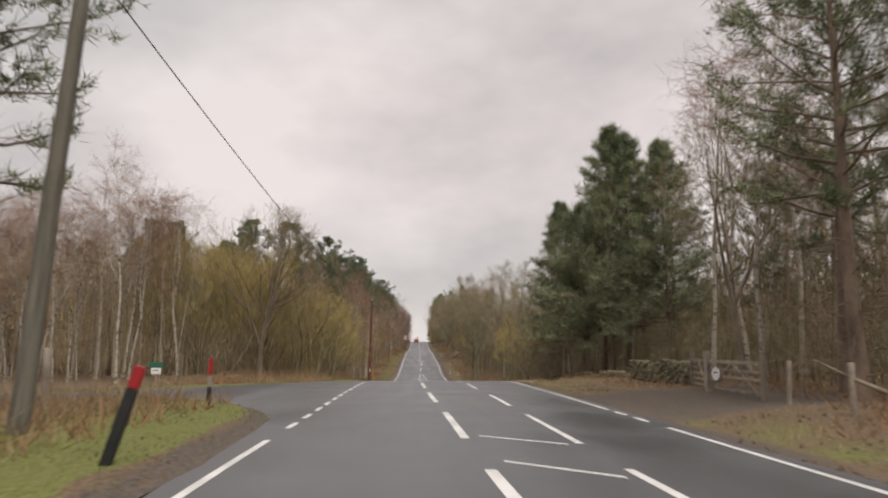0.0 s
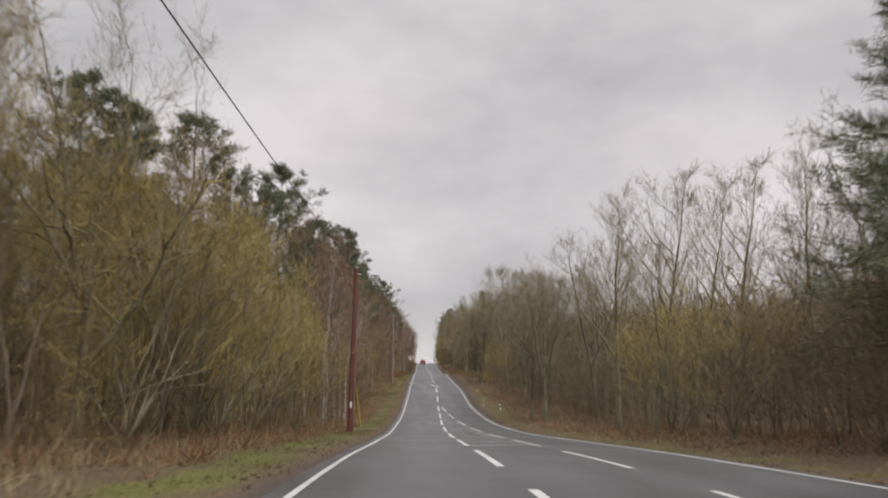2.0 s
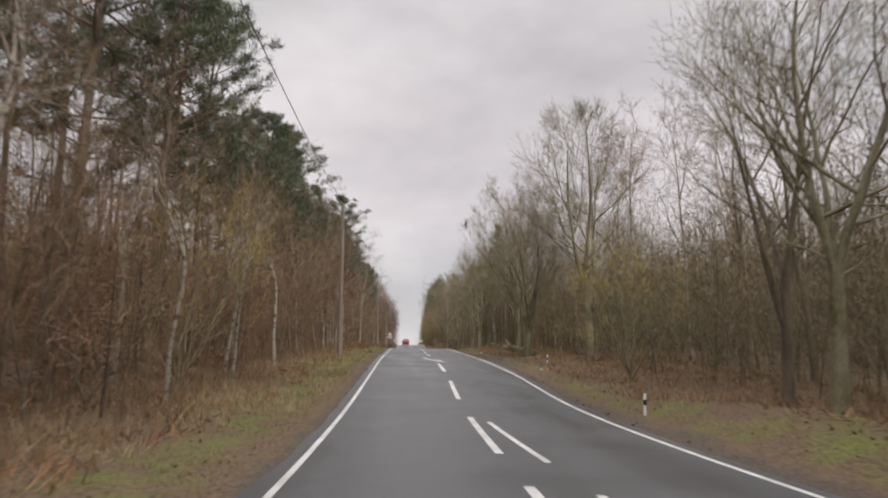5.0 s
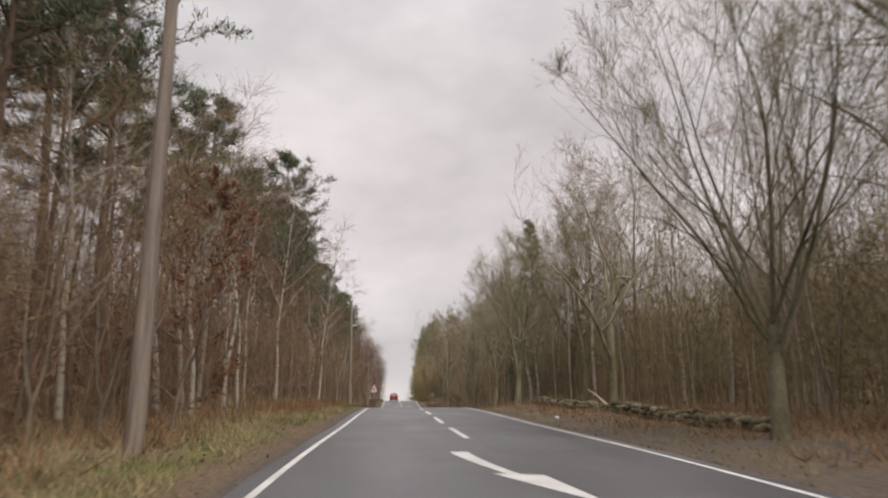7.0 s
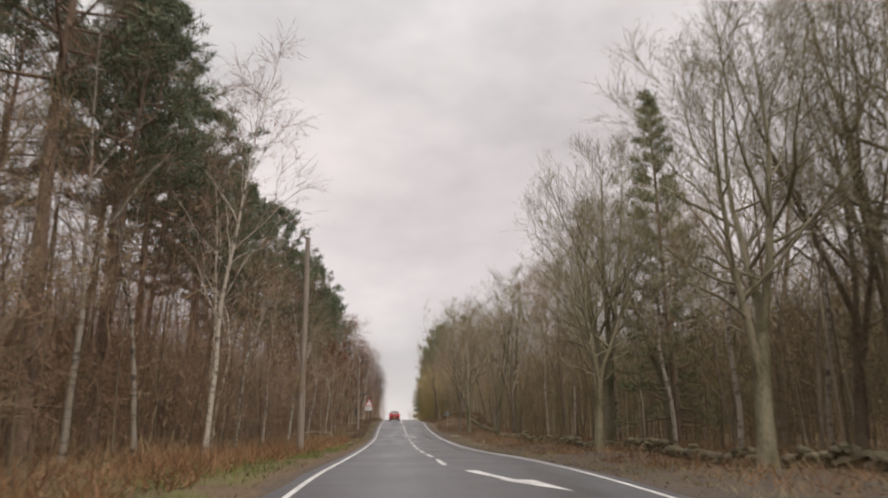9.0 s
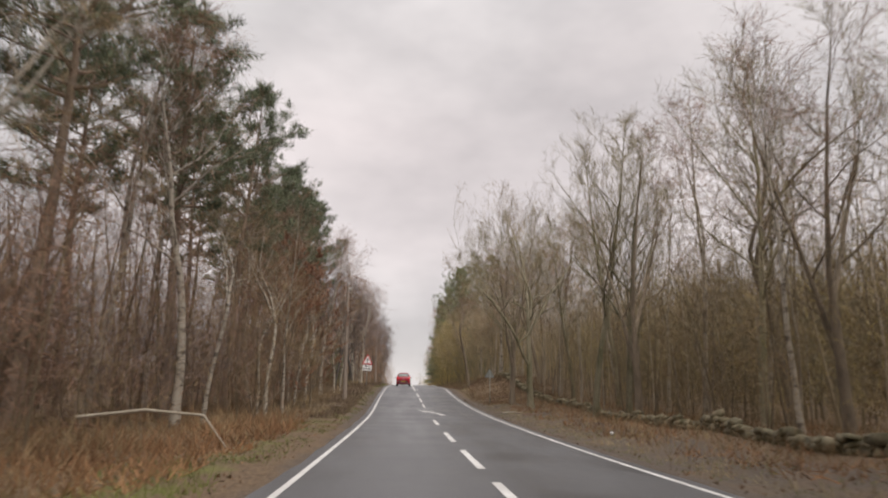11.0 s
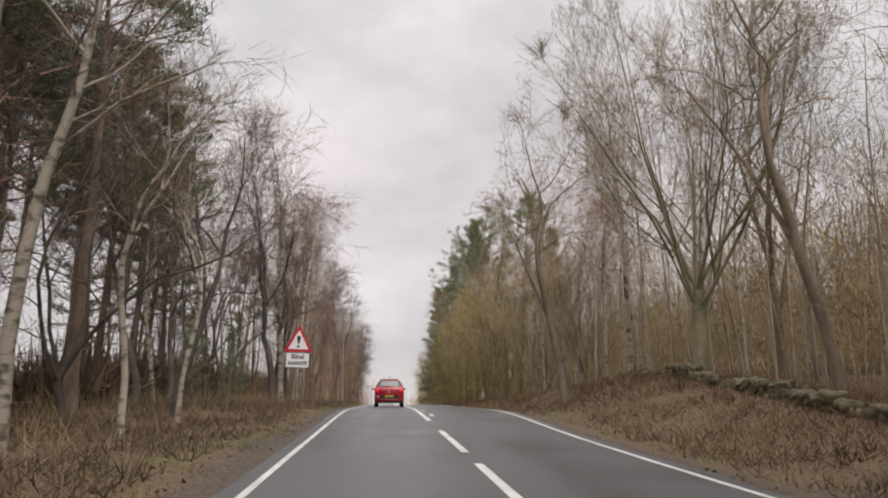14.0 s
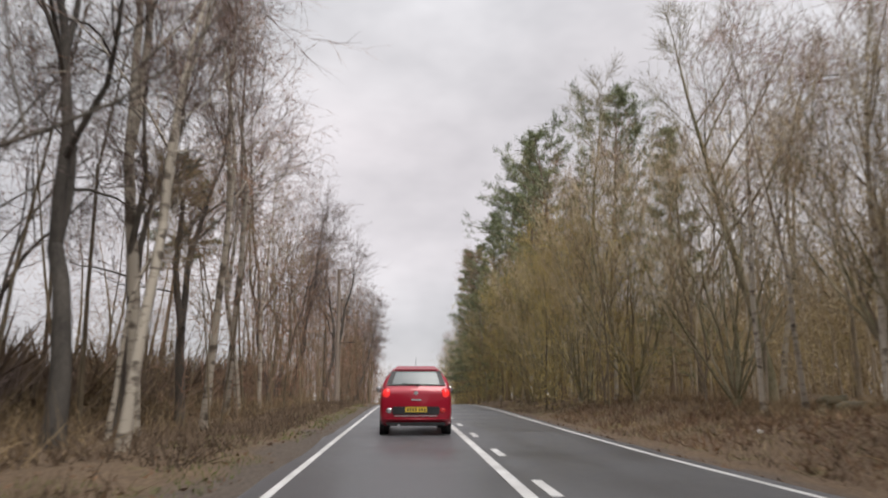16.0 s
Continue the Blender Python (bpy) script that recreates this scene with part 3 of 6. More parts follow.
def bare_tree(seed, height, radius, clear, width, leaders=1, splay=0.4, limbs=20, rise=0.8, bend=0.04, crook=0.11, sweep=0.08, droop=0.0, subs=8, shoots=5, twigs=4, twig_w=0.012, twig_l=0.5, bole=0.75):
    """A bare tree that branches four times over within a rounded outline."""
    rng = np.random.default_rng(seed)
    wood, crown = Geo(), Geo()
    low, top = height * clear * bole, height
    if leaders > 1:
        trunk = wanders(rng, (0, 0, -0.3), (0, 0, 1), height * clear + 0.3, 6, bend * 0.7)
        wood.tubes(trunk, radius * np.array([[1.5, 1.1, 1.0, 0.94, 0.88, 0.80]]), 8)
        d = around(rng, leaders, 1.0) * (splay, splay, 1)
        d = unit(d * np.stack([rng.uniform(0.35, 1.3, leaders)] * 2 + [np.ones(leaders)], -1))
        at = rng.integers(3, 6, leaders)
        at[:2] = 5
        p = trunk[0][at]
        stems = wanders(rng, p, d, np.maximum(reach(p, d, low, top, width) * rng.uniform(0.86, 1.0, leaders), (top - p[:, 2]) * 0.72), 10, bend * 1.5, sweep * 0.6)
        r0 = radius * 1.12 / leaders ** 0.55
    else:
        stems = wanders(rng, (0, 0, -0.3), (0, 0, 1), height * 0.99 + 0.3, 14, bend, 0.05)
        r0 = radius
    n = stems.shape[1]
    taper = 1 - np.linspace(0, 1, n) ** 1.1 * 0.94
    if leaders == 1:
        taper[0] *= 1.45
    wood.tubes(stems, r0 * taper[None], 7)
    k = max(2, limbs // len(stems))
    base, _, u = spring(rng, stems, k, 0.12 if leaders > 1 else clear, 1.0, 0)
    m = len(base)
    d = around(rng, m, rise * (0.55 + 0.9 * u) * rng.uniform(0.7, 1.3, m))
    if leaders > 1:
        d = unit(d + unit(base * (1, 1, 0)) * 0.45)
    span = np.minimum(reach(base, d, low, top, width) * rng.uniform(0.72, 1.02, m), 0.6 * height)
    limb = wanders(rng, base, d, span, 8, crook, sweep - droop * 0.2)
    thick = np.clip(r0 * np.interp(u, np.linspace(0, 1, n), taper) * 0.62 * np.clip(span / (0.33 * height), 0.35, 1.0), 0.012, None)
    wood.tubes(limb, thick[:, None] * np.linspace(1, 0.22, 8), 5)

    def next_order(paths, lengths, radii, k, points, wide, up, share, floor, store):
        p, way, at = spring(rng, paths, k, 0.14, wide, up)
        ln = np.repeat(lengths, k) * (share - 0.5 * share * at) * rng.uniform(0.6, 1.3, len(p))
        ln = np.maximum(np.minimum(ln, reach(p, way, low, top, width) * rng.uniform(0.92, 1.1, len(p))), twig_l * 0.7)
        out = wanders(rng, p, way, ln, points, crook * 1.15, sweep - droop * 0.45)
        rr = np.maximum(floor, np.repeat(radii, k) * (1 - 0.75 * at) * 0.5)
        store.tubes(out, rr[:, None] * np.linspace(1, 0.3, points), 3)
        return out, ln, rr

    sub, sub_len, sub_r = next_order(limb, span, thick, subs, 5, 0.75, 0.16 - droop * 0.5, 0.66, 0.008, wood)
    shoot, _, _ = next_order(sub, sub_len, sub_r, shoots, 3, 0.70, 0.14 - droop, 0.72, 0.0055, crown)
    base, way, _ = spring(rng, shoot, twigs, 0.1, 0.62, 0.12 - droop * 1.3)
    way = way * (twig_l * rng.uniform(0.5, 1.35, len(way)))[:, None]
    crown.blades(base, way, np.full(len(base), twig_w), rng)
    side = unit(unit(way) + rng.normal(size=way.shape) * 0.45 + (0, 0, 0.05 - droop * 1.3)) * (twig_l * rng.uniform(0.3, 0.75, len(way)))[:, None]
    crown.blades(base + way * rng.uniform(0.15, 0.9, len(way))[:, None], side, np.full(len(base), twig_w * 0.85), rng)
    return wood, crown


def conifer(seed, height, radius, clear, limbs, width, shape="pine", subs=6, tufts=4, needles=12, needle=0.30, wide=0.032, dead=16):
    """Scots pine with a clumped crown, or a pointed tree clothed far down."""
    rng = np.random.default_rng(seed)
    wood, crown = Geo(), Geo()
    trunk = wanders(rng, (0, 0, -0.3), (0, 0, 1), height * 0.99 + 0.3, 12, 0.028 if shape == "pine" else 0.010, 0.03)
    taper = 1 - np.linspace(0, 1, 12) * 0.9
    taper[0] *= 1.35
    wood.tubes(trunk, radius * taper[None], 8)
    if dead:
        base, _, _ = spring(rng, trunk[:, : max(3, int(12 * clear) + 1)], dead, 0.15, 1, 0)
        snag = wanders(rng, base, around(rng, dead, rng.uniform(-0.3, 0.35, dead)), width * rng.uniform(0.14, 0.42, dead), 5, 0.17)
        wood.tubes(snag, 0.020 * np.linspace(1, 0.25, 5)[None], 3)
        p, way, _ = spring(rng, snag, 9, 0.2, 0.8, 0)
        wood.blades(p, way * rng.uniform(0.25, 0.9, len(p))[:, None], np.full(len(p), 0.014), rng)
    base, _, u = spring(rng, trunk, limbs, clear, 1, 0)
    v = (u - clear) / (1 - clear)
    if shape == "pine":
        d = around(rng, limbs, rng.uniform(-0.12, 0.32, limbs) + 0.75 * v)
        span = reach(base, d, height * clear * 0.88, height * 1.01, width) * rng.uniform(0.55, 1.06, limbs)
    else:
        d = around(rng, limbs, 0.65 * v - 0.12)
        span = width / 2 * (1 - v) ** 0.92 * rng.uniform(0.7, 1.1, limbs) + 0.25
    limb = wanders(rng, base, d, span, 6, 0.10, 0.07)
    thick = np.maximum(0.014, radius * 0.30 * (1 - 0.85 * v))
    wood.tubes(limb, thick[:, None] * np.linspace(1, 0.3, 6), 4)
    p, way, at = spring(rng, limb, subs, 0.22 if shape == "pine" else 0.10, 0.85, 0.10)
    way = unit(way * (1, 1, 0.55))
    ln = np.maximum(np.repeat(span, subs) * (0.52 - 0.30 * at) * rng.uniform(0.6, 1.3, len(p)), 0.30)
    sub = wanders(rng, p, way, ln, 4, 0.12, 0.10)
    wood.tubes(sub, 0.011 * np.linspace(1, 0.4, 4)[None], 3)
    p, way, _ = spring(rng, np.concatenate([sub, limb[:, 2:]]), tufts, 0.30, 0.7, 0.30)
    m = len(p) * needles
    foot = np.repeat(p, needles, 0) + rng.normal(size=(m, 3)) * (0.09, 0.09, 0.06)
    tip = unit(np.repeat(way, needles, 0) * 0.7 + rng.normal(size=(m, 3)) * 0.62 + (0, 0, 0.25)) * (needle * rng.uniform(0.6, 1.25, m))[:, None]
    crown.blades(foot, tip, np.full(m, wide), rng)
    return wood, crown


GEO = {
    "ash_a": bare_tree(1, 12, 0.15, 0.28, 6.4, 3, 0.35, 22, 1.0, subs=6, shoots=4, twigs=3, twig_w=0.011),
    "ash_b": bare_tree(2, 12, 0.14, 0.32, 5.6, 1, limbs=18, rise=1.15, subs=6, shoots=4, twigs=3, twig_w=0.011, bend=0.05),
    "ash_big": bare_tree(33, 11, 0.17, 0.20, 8.6, 4, 0.50, 32, 0.8, subs=8, shoots=4, twigs=3, crook=0.13, twig_w=0.010),
    "oak": bare_tree(3, 12.5, 0.125, 0.40, 7.4, 3, 0.34, 27, 0.40, bend=0.09, crook=0.27, sweep=0.05, subs=7, shoots=4, twigs=3, twig_w=0.010, twig_l=0.42),
    "oak_low": bare_tree(34, 13.5, 0.18, 0.30, 10.5, 4, 0.55, 28, 0.5, bend=0.09, crook=0.20, sweep=0.07, subs=7, shoots=4, twigs=3, twig_w=0.010, twig_l=0.45),
    "sycamore": bare_tree(31, 12.5, 0.20, 0.26, 7.8, 3, 0.22, 39, 0.75, bend=0.04, sweep=0.09, subs=8, shoots=5, twigs=3, twig_w=0.010, bole=0.9),
    "beech": bare_tree(4, 14.5, 0.21, 0.19, 10.2, 11, 0.60, 60, 1.2, bend=0.045, crook=0.09, sweep=0.12, subs=8, shoots=5, twigs=4, twig_w=0.010),
    "birch_big": bare_tree(51, 13.5, 0.16, 0.40, 5.6, 1, limbs=18, rise=1.0, droop=0.22, bend=0.05, subs=5, shoots=4, twigs=4, twig_w=0.009, twig_l=0.8),
    "birch_a": bare_tree(5, 11.5, 0.085, 0.32, 4.2, 1, limbs=15, rise=1.3, droop=0.20, bend=0.05, subs=5, shoots=3, twigs=4, twig_w=0.010, twig_l=0.7),
    "birch_b": bare_tree(6, 12.5, 0.10, 0.33, 5.0, 2, 0.16, 18, 1.1, droop=0.26, bend=0.05, subs=5, shoots=3, twigs=4, twig_w=0.010, twig_l=0.75),
    "birch_c": bare_tree(7, 9, 0.07, 0.40, 3.6, 2, 0.28, 12, 1.0, droop=0.12, bend=0.12, crook=0.16, subs=5, shoots=3, twigs=3, twig_w=0.010, twig_l=0.6),
    "alder": bare_tree(61, 12, 0.115, 0.10, 8.0, 4, 0.45, 28, 0.7, bend=0.10, crook=0.20, sweep=0.06, droop=0.06, subs=7, shoots=4, twigs=4, twig_w=0.010, twig_l=0.55),
    "alder_slim": bare_tree(62, 12, 0.12, 0.22, 5.4, 2, 0.28, 20, 0.9, bend=0.09, crook=0.17, droop=0.08, subs=6, shoots=4, twigs=4, twig_w=0.010, twig_l=0.6),
    "sapling": bare_tree(8, 7, 0.05, 0.10, 4.0, 2, 0.3, 14, 1.0, bend=0.07, subs=5, shoots=3, twigs=3, twig_w=0.011),
    "young_oak": bare_tree(81, 7, 0.055, 0.10, 4.4, 1, limbs=18, rise=0.9, bend=0.06, subs=6, shoots=5, twigs=4, twig_w=0.055, twig_l=0.15),
    "scrub": bare_tree(9, 5.5, 0.05, 0.04, 4.8, 5, 0.55, 20, 0.6, bend=0.12, crook=0.2, subs=6, shoots=3, twigs=3, twig_w=0.011),
    "hazel_a": bare_tree(11, 8.8, 0.13, 0.03, 6.8, 11, 0.60, 55, 1.1, bend=0.05, crook=0.10, sweep=0.10, subs=5, shoots=4, twigs=3, twig_w=0.011, twig_l=0.5),
    "hazel_b": bare_tree(12, 6.0, 0.08, 0.03, 5.2, 8, 0.62, 40, 1.0, bend=0.07, crook=0.12, subs=4, shoots=3, twigs=3, twig_w=0.012, twig_l=0.45),
    "pine_a": conifer(21, 13.5, 0.17, 0.50, 40, 6.2, subs=5, needles=11, dead=18),
    "pine_b": conifer(22, 12.8, 0.15, 0.55, 34, 5.2, subs=5, needles=11, dead=18),
    "pine_low": conifer(23, 13.0, 0.18, 0.34, 44, 7.2, subs=5, needles=10, dead=24),
    "pine_full": conifer(25, 13.0, 0.16, 0.22, 96, 8.6, "cone", subs=8, tufts=4, needles=10, needle=0.36, dead=14, wide=0.024),
    "spruce": conifer(24, 15.0, 0.18, 0.08, 74, 5.4, "cone", subs=7, tufts=4, needles=8, needle=0.24, dead=0),
}
GEO["willow_brown"] = GEO["hazel_a"]
KIND = {  # name, bark, foliage, label, category
    "ash_a": ("ash_tree", "bark", "twig_grey", "bare grey-brown ash tree with upswept branches", "tree"),
    "ash_b": ("ash_tree", "bark_moss", "twig_grey", "bare ash tree with a mossy trunk", "tree"),
    "oak": ("oak_tree", "bark", "twig", "bare spreading oak tree with a forked mossy trunk", "tree"),
    "ash_big": ("ash_tree", "bark", "twig", "wide bare ash tree standing apart by the side road", "tree"),
    "oak_low": ("oak_tree", "bark_moss", "twig", "bare oak tree with low crooked limbs over the verge", "tree"),
    "alder": ("alder_tree", "bark_dark", "twig_dark", "dark bare alder tree with several crooked stems", "tree"),
    "alder_slim": ("alder_tree", "bark_dark", "twig_dark", "slim dark bare alder tree with a crooked stem", "tree"),
    "beech": ("beech_tree", "bark_moss", "twig_grey", "large bare many-stemmed beech tree with fanned limbs", "tree"),
    "sycamore": ("sycamore_tree", "bark_moss", "twig_grey", "bare round-crowned sycamore with a mossy trunk", "tree"),
    "birch_big": ("birch_tree", "birch", "twig_purple", "large old silver birch with a stout pale trunk", "tree"),
    "birch_a": ("birch_tree", "birch", "twig_purple", "bare silver birch with a pale trunk", "tree"),
    "birch_b": ("birch_tree", "birch", "twig_purple", "bare silver birch with drooping purple twigs", "tree"),
    "birch_c": ("birch_tree", "birch", "twig", "slim crooked young silver birch, bare", "tree"),
    "sapling": ("sapling", "bark", "twig", "bare brown woodland sapling", "tree"),
    "young_oak": ("young_oak", "bark", "dead_leaf", "young oak that keeps its rust-red dead leaves", "tree"),
    "scrub": ("thorn_bush", "bark", "twig", "bare brown tangled thorn bush at the wood's edge", "bush"),
    "hazel_a": ("willow_bush", "bark_moss", "twig_olive", "tall olive-yellow bare willow bush", "bush"),
    "willow_brown": ("willow_bush", "bark_moss", "twig_straw", "tall pale-brown bare willow bush", "bush"),
    "hazel_b": ("hazel_bush", "bark_moss", "twig_olive", "olive-brown bare hazel bush", "bush"),
    "pine_a": ("pine_tree", "bark_pine", "needle", "tall Scots pine with a dark green clumped crown", "tree"),
    "pine_b": ("pine_tree", "bark_pine", "needle", "Scots pine with a bare trunk and dark crown", "tree"),
    "pine_low": ("pine_tree", "bark_pine", "needle_green", "green pine tree with foliage low on the trunk", "tree"),
    "pine_full": ("pine_tree", "bark_pine", "needle_green", "full dark green pine tree with drooping lower boughs", "tree"),
    "spruce": ("spruce_tree", "bark_pine", "needle_green", "tall pointed green spruce tree", "tree"),
}


def birch_bark():
    m, nodes, link, b = mat("birch_bark", 0.75)
    n = nodes.new
    co, mp = n("ShaderNodeTexCoord"), n("ShaderNodeMapping")
    mp.inputs["Scale"].default_value = (2.5, 2.5, 4.5)
    a = n("ShaderNodeTexNoise")
    a.inputs["Scale"].default_value, a.inputs["Detail"].default_value = 1.2, 5
    r = n("ShaderNodeValToRGB")
    r.color_ramp.elements[0].position, r.color_ramp.elements[0].color = 0.36, (0.11, 0.09, 0.07, 1)
    r.color_ramp.elements[1].position, r.color_ramp.elements[1].color = 0.50, (0.40, 0.355, 0.29, 1)
    link(co.outputs["Object"], mp.inputs["Vector"])
    link(mp.outputs["Vector"], a.inputs["Vector"])
    link(a.outputs["Fac"], r.inputs["Fac"])
    hsv, mr = n("ShaderNodeHueSaturation"), n("ShaderNodeMapRange")
    mr.inputs["To Min"].default_value, mr.inputs["To Max"].default_value = 0.8, 1.2
    link(n("ShaderNodeObjectInfo").outputs["Random"], mr.inputs["Value"])
    link(mr.outputs["Result"], hsv.inputs["Value"])
    link(r.outputs["Color"], hsv.inputs["Color"])
    link(hsv.outputs["Color"], b.inputs["Base Color"])
    return m


M["birch"] = birch_bark()
MESH, FIRST = {}, {}
for key, (wood_geo, crown_geo) in GEO.items():
    MESH[key] = (wood_geo.mesh("trunk", M[KIND[key][1]], True), crown_geo.mesh("crown", M[KIND[key][2]]))


def plant(key, x, y, scale=1.0, turn=None, lean=0.0, sink=0.0, label="", group=""):
    """Sets one tree on the ground."""
    name, _, _, text, cat = KIND[key]
    rz = random.uniform(0, 360) if turn is None else turn
    m = pose(x, y, ground_z(x, y) - sink, random.uniform(-2, 2), lean + random.uniform(-2, 2), rz) @ Matrix.Diagonal((scale, scale, scale * random.uniform(0.95, 1.06), 1))
    ob = new(name)
    ob.empty_display_size = 0.3
    ob.matrix_basis = m
    tagged(ob, label or text, cat, group)
    child("trunk", MESH[key][0], ob)
    child("crown", MESH[key][1], ob)
    return ob


# single trees that stand out
def stand(*rows):
    for key, x, y, s in rows:
        plant(key, x, y, s)


stand(("pine_low", 13.4, 25.5, 1.3), ("pine_low", 16.0, 30.5, 1.25), ("pine_b", 14.0, 20.0, 1.3), ("pine_b", 16.5, 24.0, 1.35), ("pine_full", 14.6, 56.0, 1.28), ("pine_full", 17.8, 53.0, 1.2), ("pine_full", 12.2, 60.0, 1.0), ("pine_full", 13.0, 57.0, 0.9), ("pine_full", 15.8, 62.0, 1.25), ("pine_full", 16.4, 57.6, 1.32), ("pine_low", 19.5, 56.5, 1.2))
stand(("birch_a", 15.4, 40.5, 1.45), ("birch_b", 18.0, 42.0, 1.4), ("ash_a", 15.6, 37.5, 1.0), ("birch_a", 18.5, 38.0, 1.5), ("birch_b", 20.5, 46.0, 1.5), ("birch_a", 14.6, 33.5, 1.25))
stand(("pine_a", -10.4, 262.5, 1.3), ("pine_b", -10.2, 259.0, 1.4), ("pine_a", -12.5, 266.0, 1.3), ("alder", -8.4, 283.5, 1.05), ("alder", -10.4, 288.5, 1.1), ("alder", -8.6, 266.5, 1.0), ("alder_slim", -7.2, 270.5, 1.1), ("alder_slim", -9.4, 274.0, 1.1), ("alder_slim", -9.8, 279.0, 1.05), ("alder_slim", -7.4, 291.0, 1.05), ("alder", -11.8, 293.0, 1.1), ("birch_b", -5.6, 286.5, 1.0), ("birch_big", -7.4, 261.0, 1.0), ("young_oak", -6.4, 247.0, 1.25), ("young_oak", -5.9, 151.5, 1.0), ("young_oak", -7.4, 242.0, 1.3), ("spruce", -6.9, 276.8, 0.22), ("spruce", -7.8, 274.6, 0.30), ("spruce", -8.2, 284.0, 0.28), ("pine_low", -12.0, 285.0, 1.0))
stand(("pine_low", -13.6, 287.0, 1.05), ("pine_a", -12.4, 281.0, 1.1), ("pine_low", -14.8, 282.5, 1.0), ("pine_a", -13.4, 278.0, 1.1), ("birch_b", -10.6, 279.5, 1.0))
stand(("ash_b", 10.2, 77.0, 1.0), ("ash_a", 11.8, 94.6, 1.1), ("sycamore", 8.6, 97.0, 0.82), ("sycamore", 8.1, 100.3, 0.78), ("ash_b", 9.6, 104.5, 0.9))
stand(("beech", 7.9, 148.2, 0.9), ("oak_low", 10.4, 168.0, 1.05), ("sycamore", 8.0, 181.9, 0.98), ("sycamore", 8.7, 198.0, 0.9), ("birch_c", 11.3, 184.8, 1.0))
stand(("ash_a", 7.4, 252.9, 1.25), ("oak_low", 8.1, 249.0, 1.12), ("ash_b", 10.0, 239.4, 1.35), ("beech", 10.2, 272.2, 1.18), ("oak", 6.4, 276.2, 1.05))
stand(("ash_big", -9.2, 53.6, 1.0), ("oak_low", -7.7, 60.6, 0.72), ("birch_c", -5.2, 91.0, 1.05), ("birch_a", -7.6, 90.7, 1.1), ("birch_a", -7.3, 96.2, 1.1), ("birch_a", -6.7, 98.0, 1.05), ("birch_a", -6.2, 108.0, 0.85), ("birch_c", -6.1, 157.7, 1.0), ("birch_c", -6.9, 163.5, 1.0))
stand(("birch_big", -7.6, 223.6, 1.0), ("birch_c", -7.3, 234.8, 0.9), ("birch_b", -6.4, 294.5, 1.1), ("birch_b", -7.1, 301.7, 1.1), ("birch_c", -6.8, 289.0, 0.8))
stand(("pine_low", -9.2, 22.0, 1.15), ("pine_a", -7.5, 19.6, 1.1), ("pine_low", -11.5, 22.0, 1.05), ("pine_b", -13.5, 17.0, 1.1), ("birch_c", -8.2, 12.5, 1.0))
stand(("pine_low", 10.4, 325.0, 1.6), ("pine_low", 8.6, 330.0, 1.45), ("pine_low", 8.4, 338.0, 1.4), ("pine_low", 13.0, 321.0, 1.55), ("spruce", 9.4, 334.0, 1.45), ("spruce", 7.6, 345.0, 1.2), ("spruce", 7.4, 353.0, 1.2), ("spruce", 7.6, 362.0, 1.3), ("spruce", 8.0, 372.0, 1.4))
stand(("willow_brown", 11.6, 290.5, 1.25), ("willow_brown", 10.2, 297.5, 1.25), ("birch_b", 10.6, 290.5, 1.05), ("birch_a", 9.6, 294.5, 1.15), ("birch_b", 12.5, 284.0, 1.1))
stand(("willow_brown", 8.6, 303.0, 1.2), ("hazel_a", 7.8, 309.0, 1.1), ("willow_brown", 7.8, 315.5, 1.15), ("hazel_a", 7.6, 321.0, 1.1))


def choose(rng, table):
    keys, weights = zip(*table)
    return keys[rng.choice(len(keys), p=np.array(weights) / sum(weights))]


STAND_OUT = ((-9.2, 53.6), (8.8, 97.0), (9.0, 102.4), (7.9, 148.2), (10.4, 168.0), (8.0, 181.9), (8.1, 249.0), (10.2, 272.2), (-7.6, 223.6), (-8.4, 283.5))


def open_here(x, y):
    """False just in front of a tree that stands free at the wood's edge."""
    return not any(abs(x - a) < 3.0 and b - 13 < y < b + 2.5 for a, b in STAND_OUT)


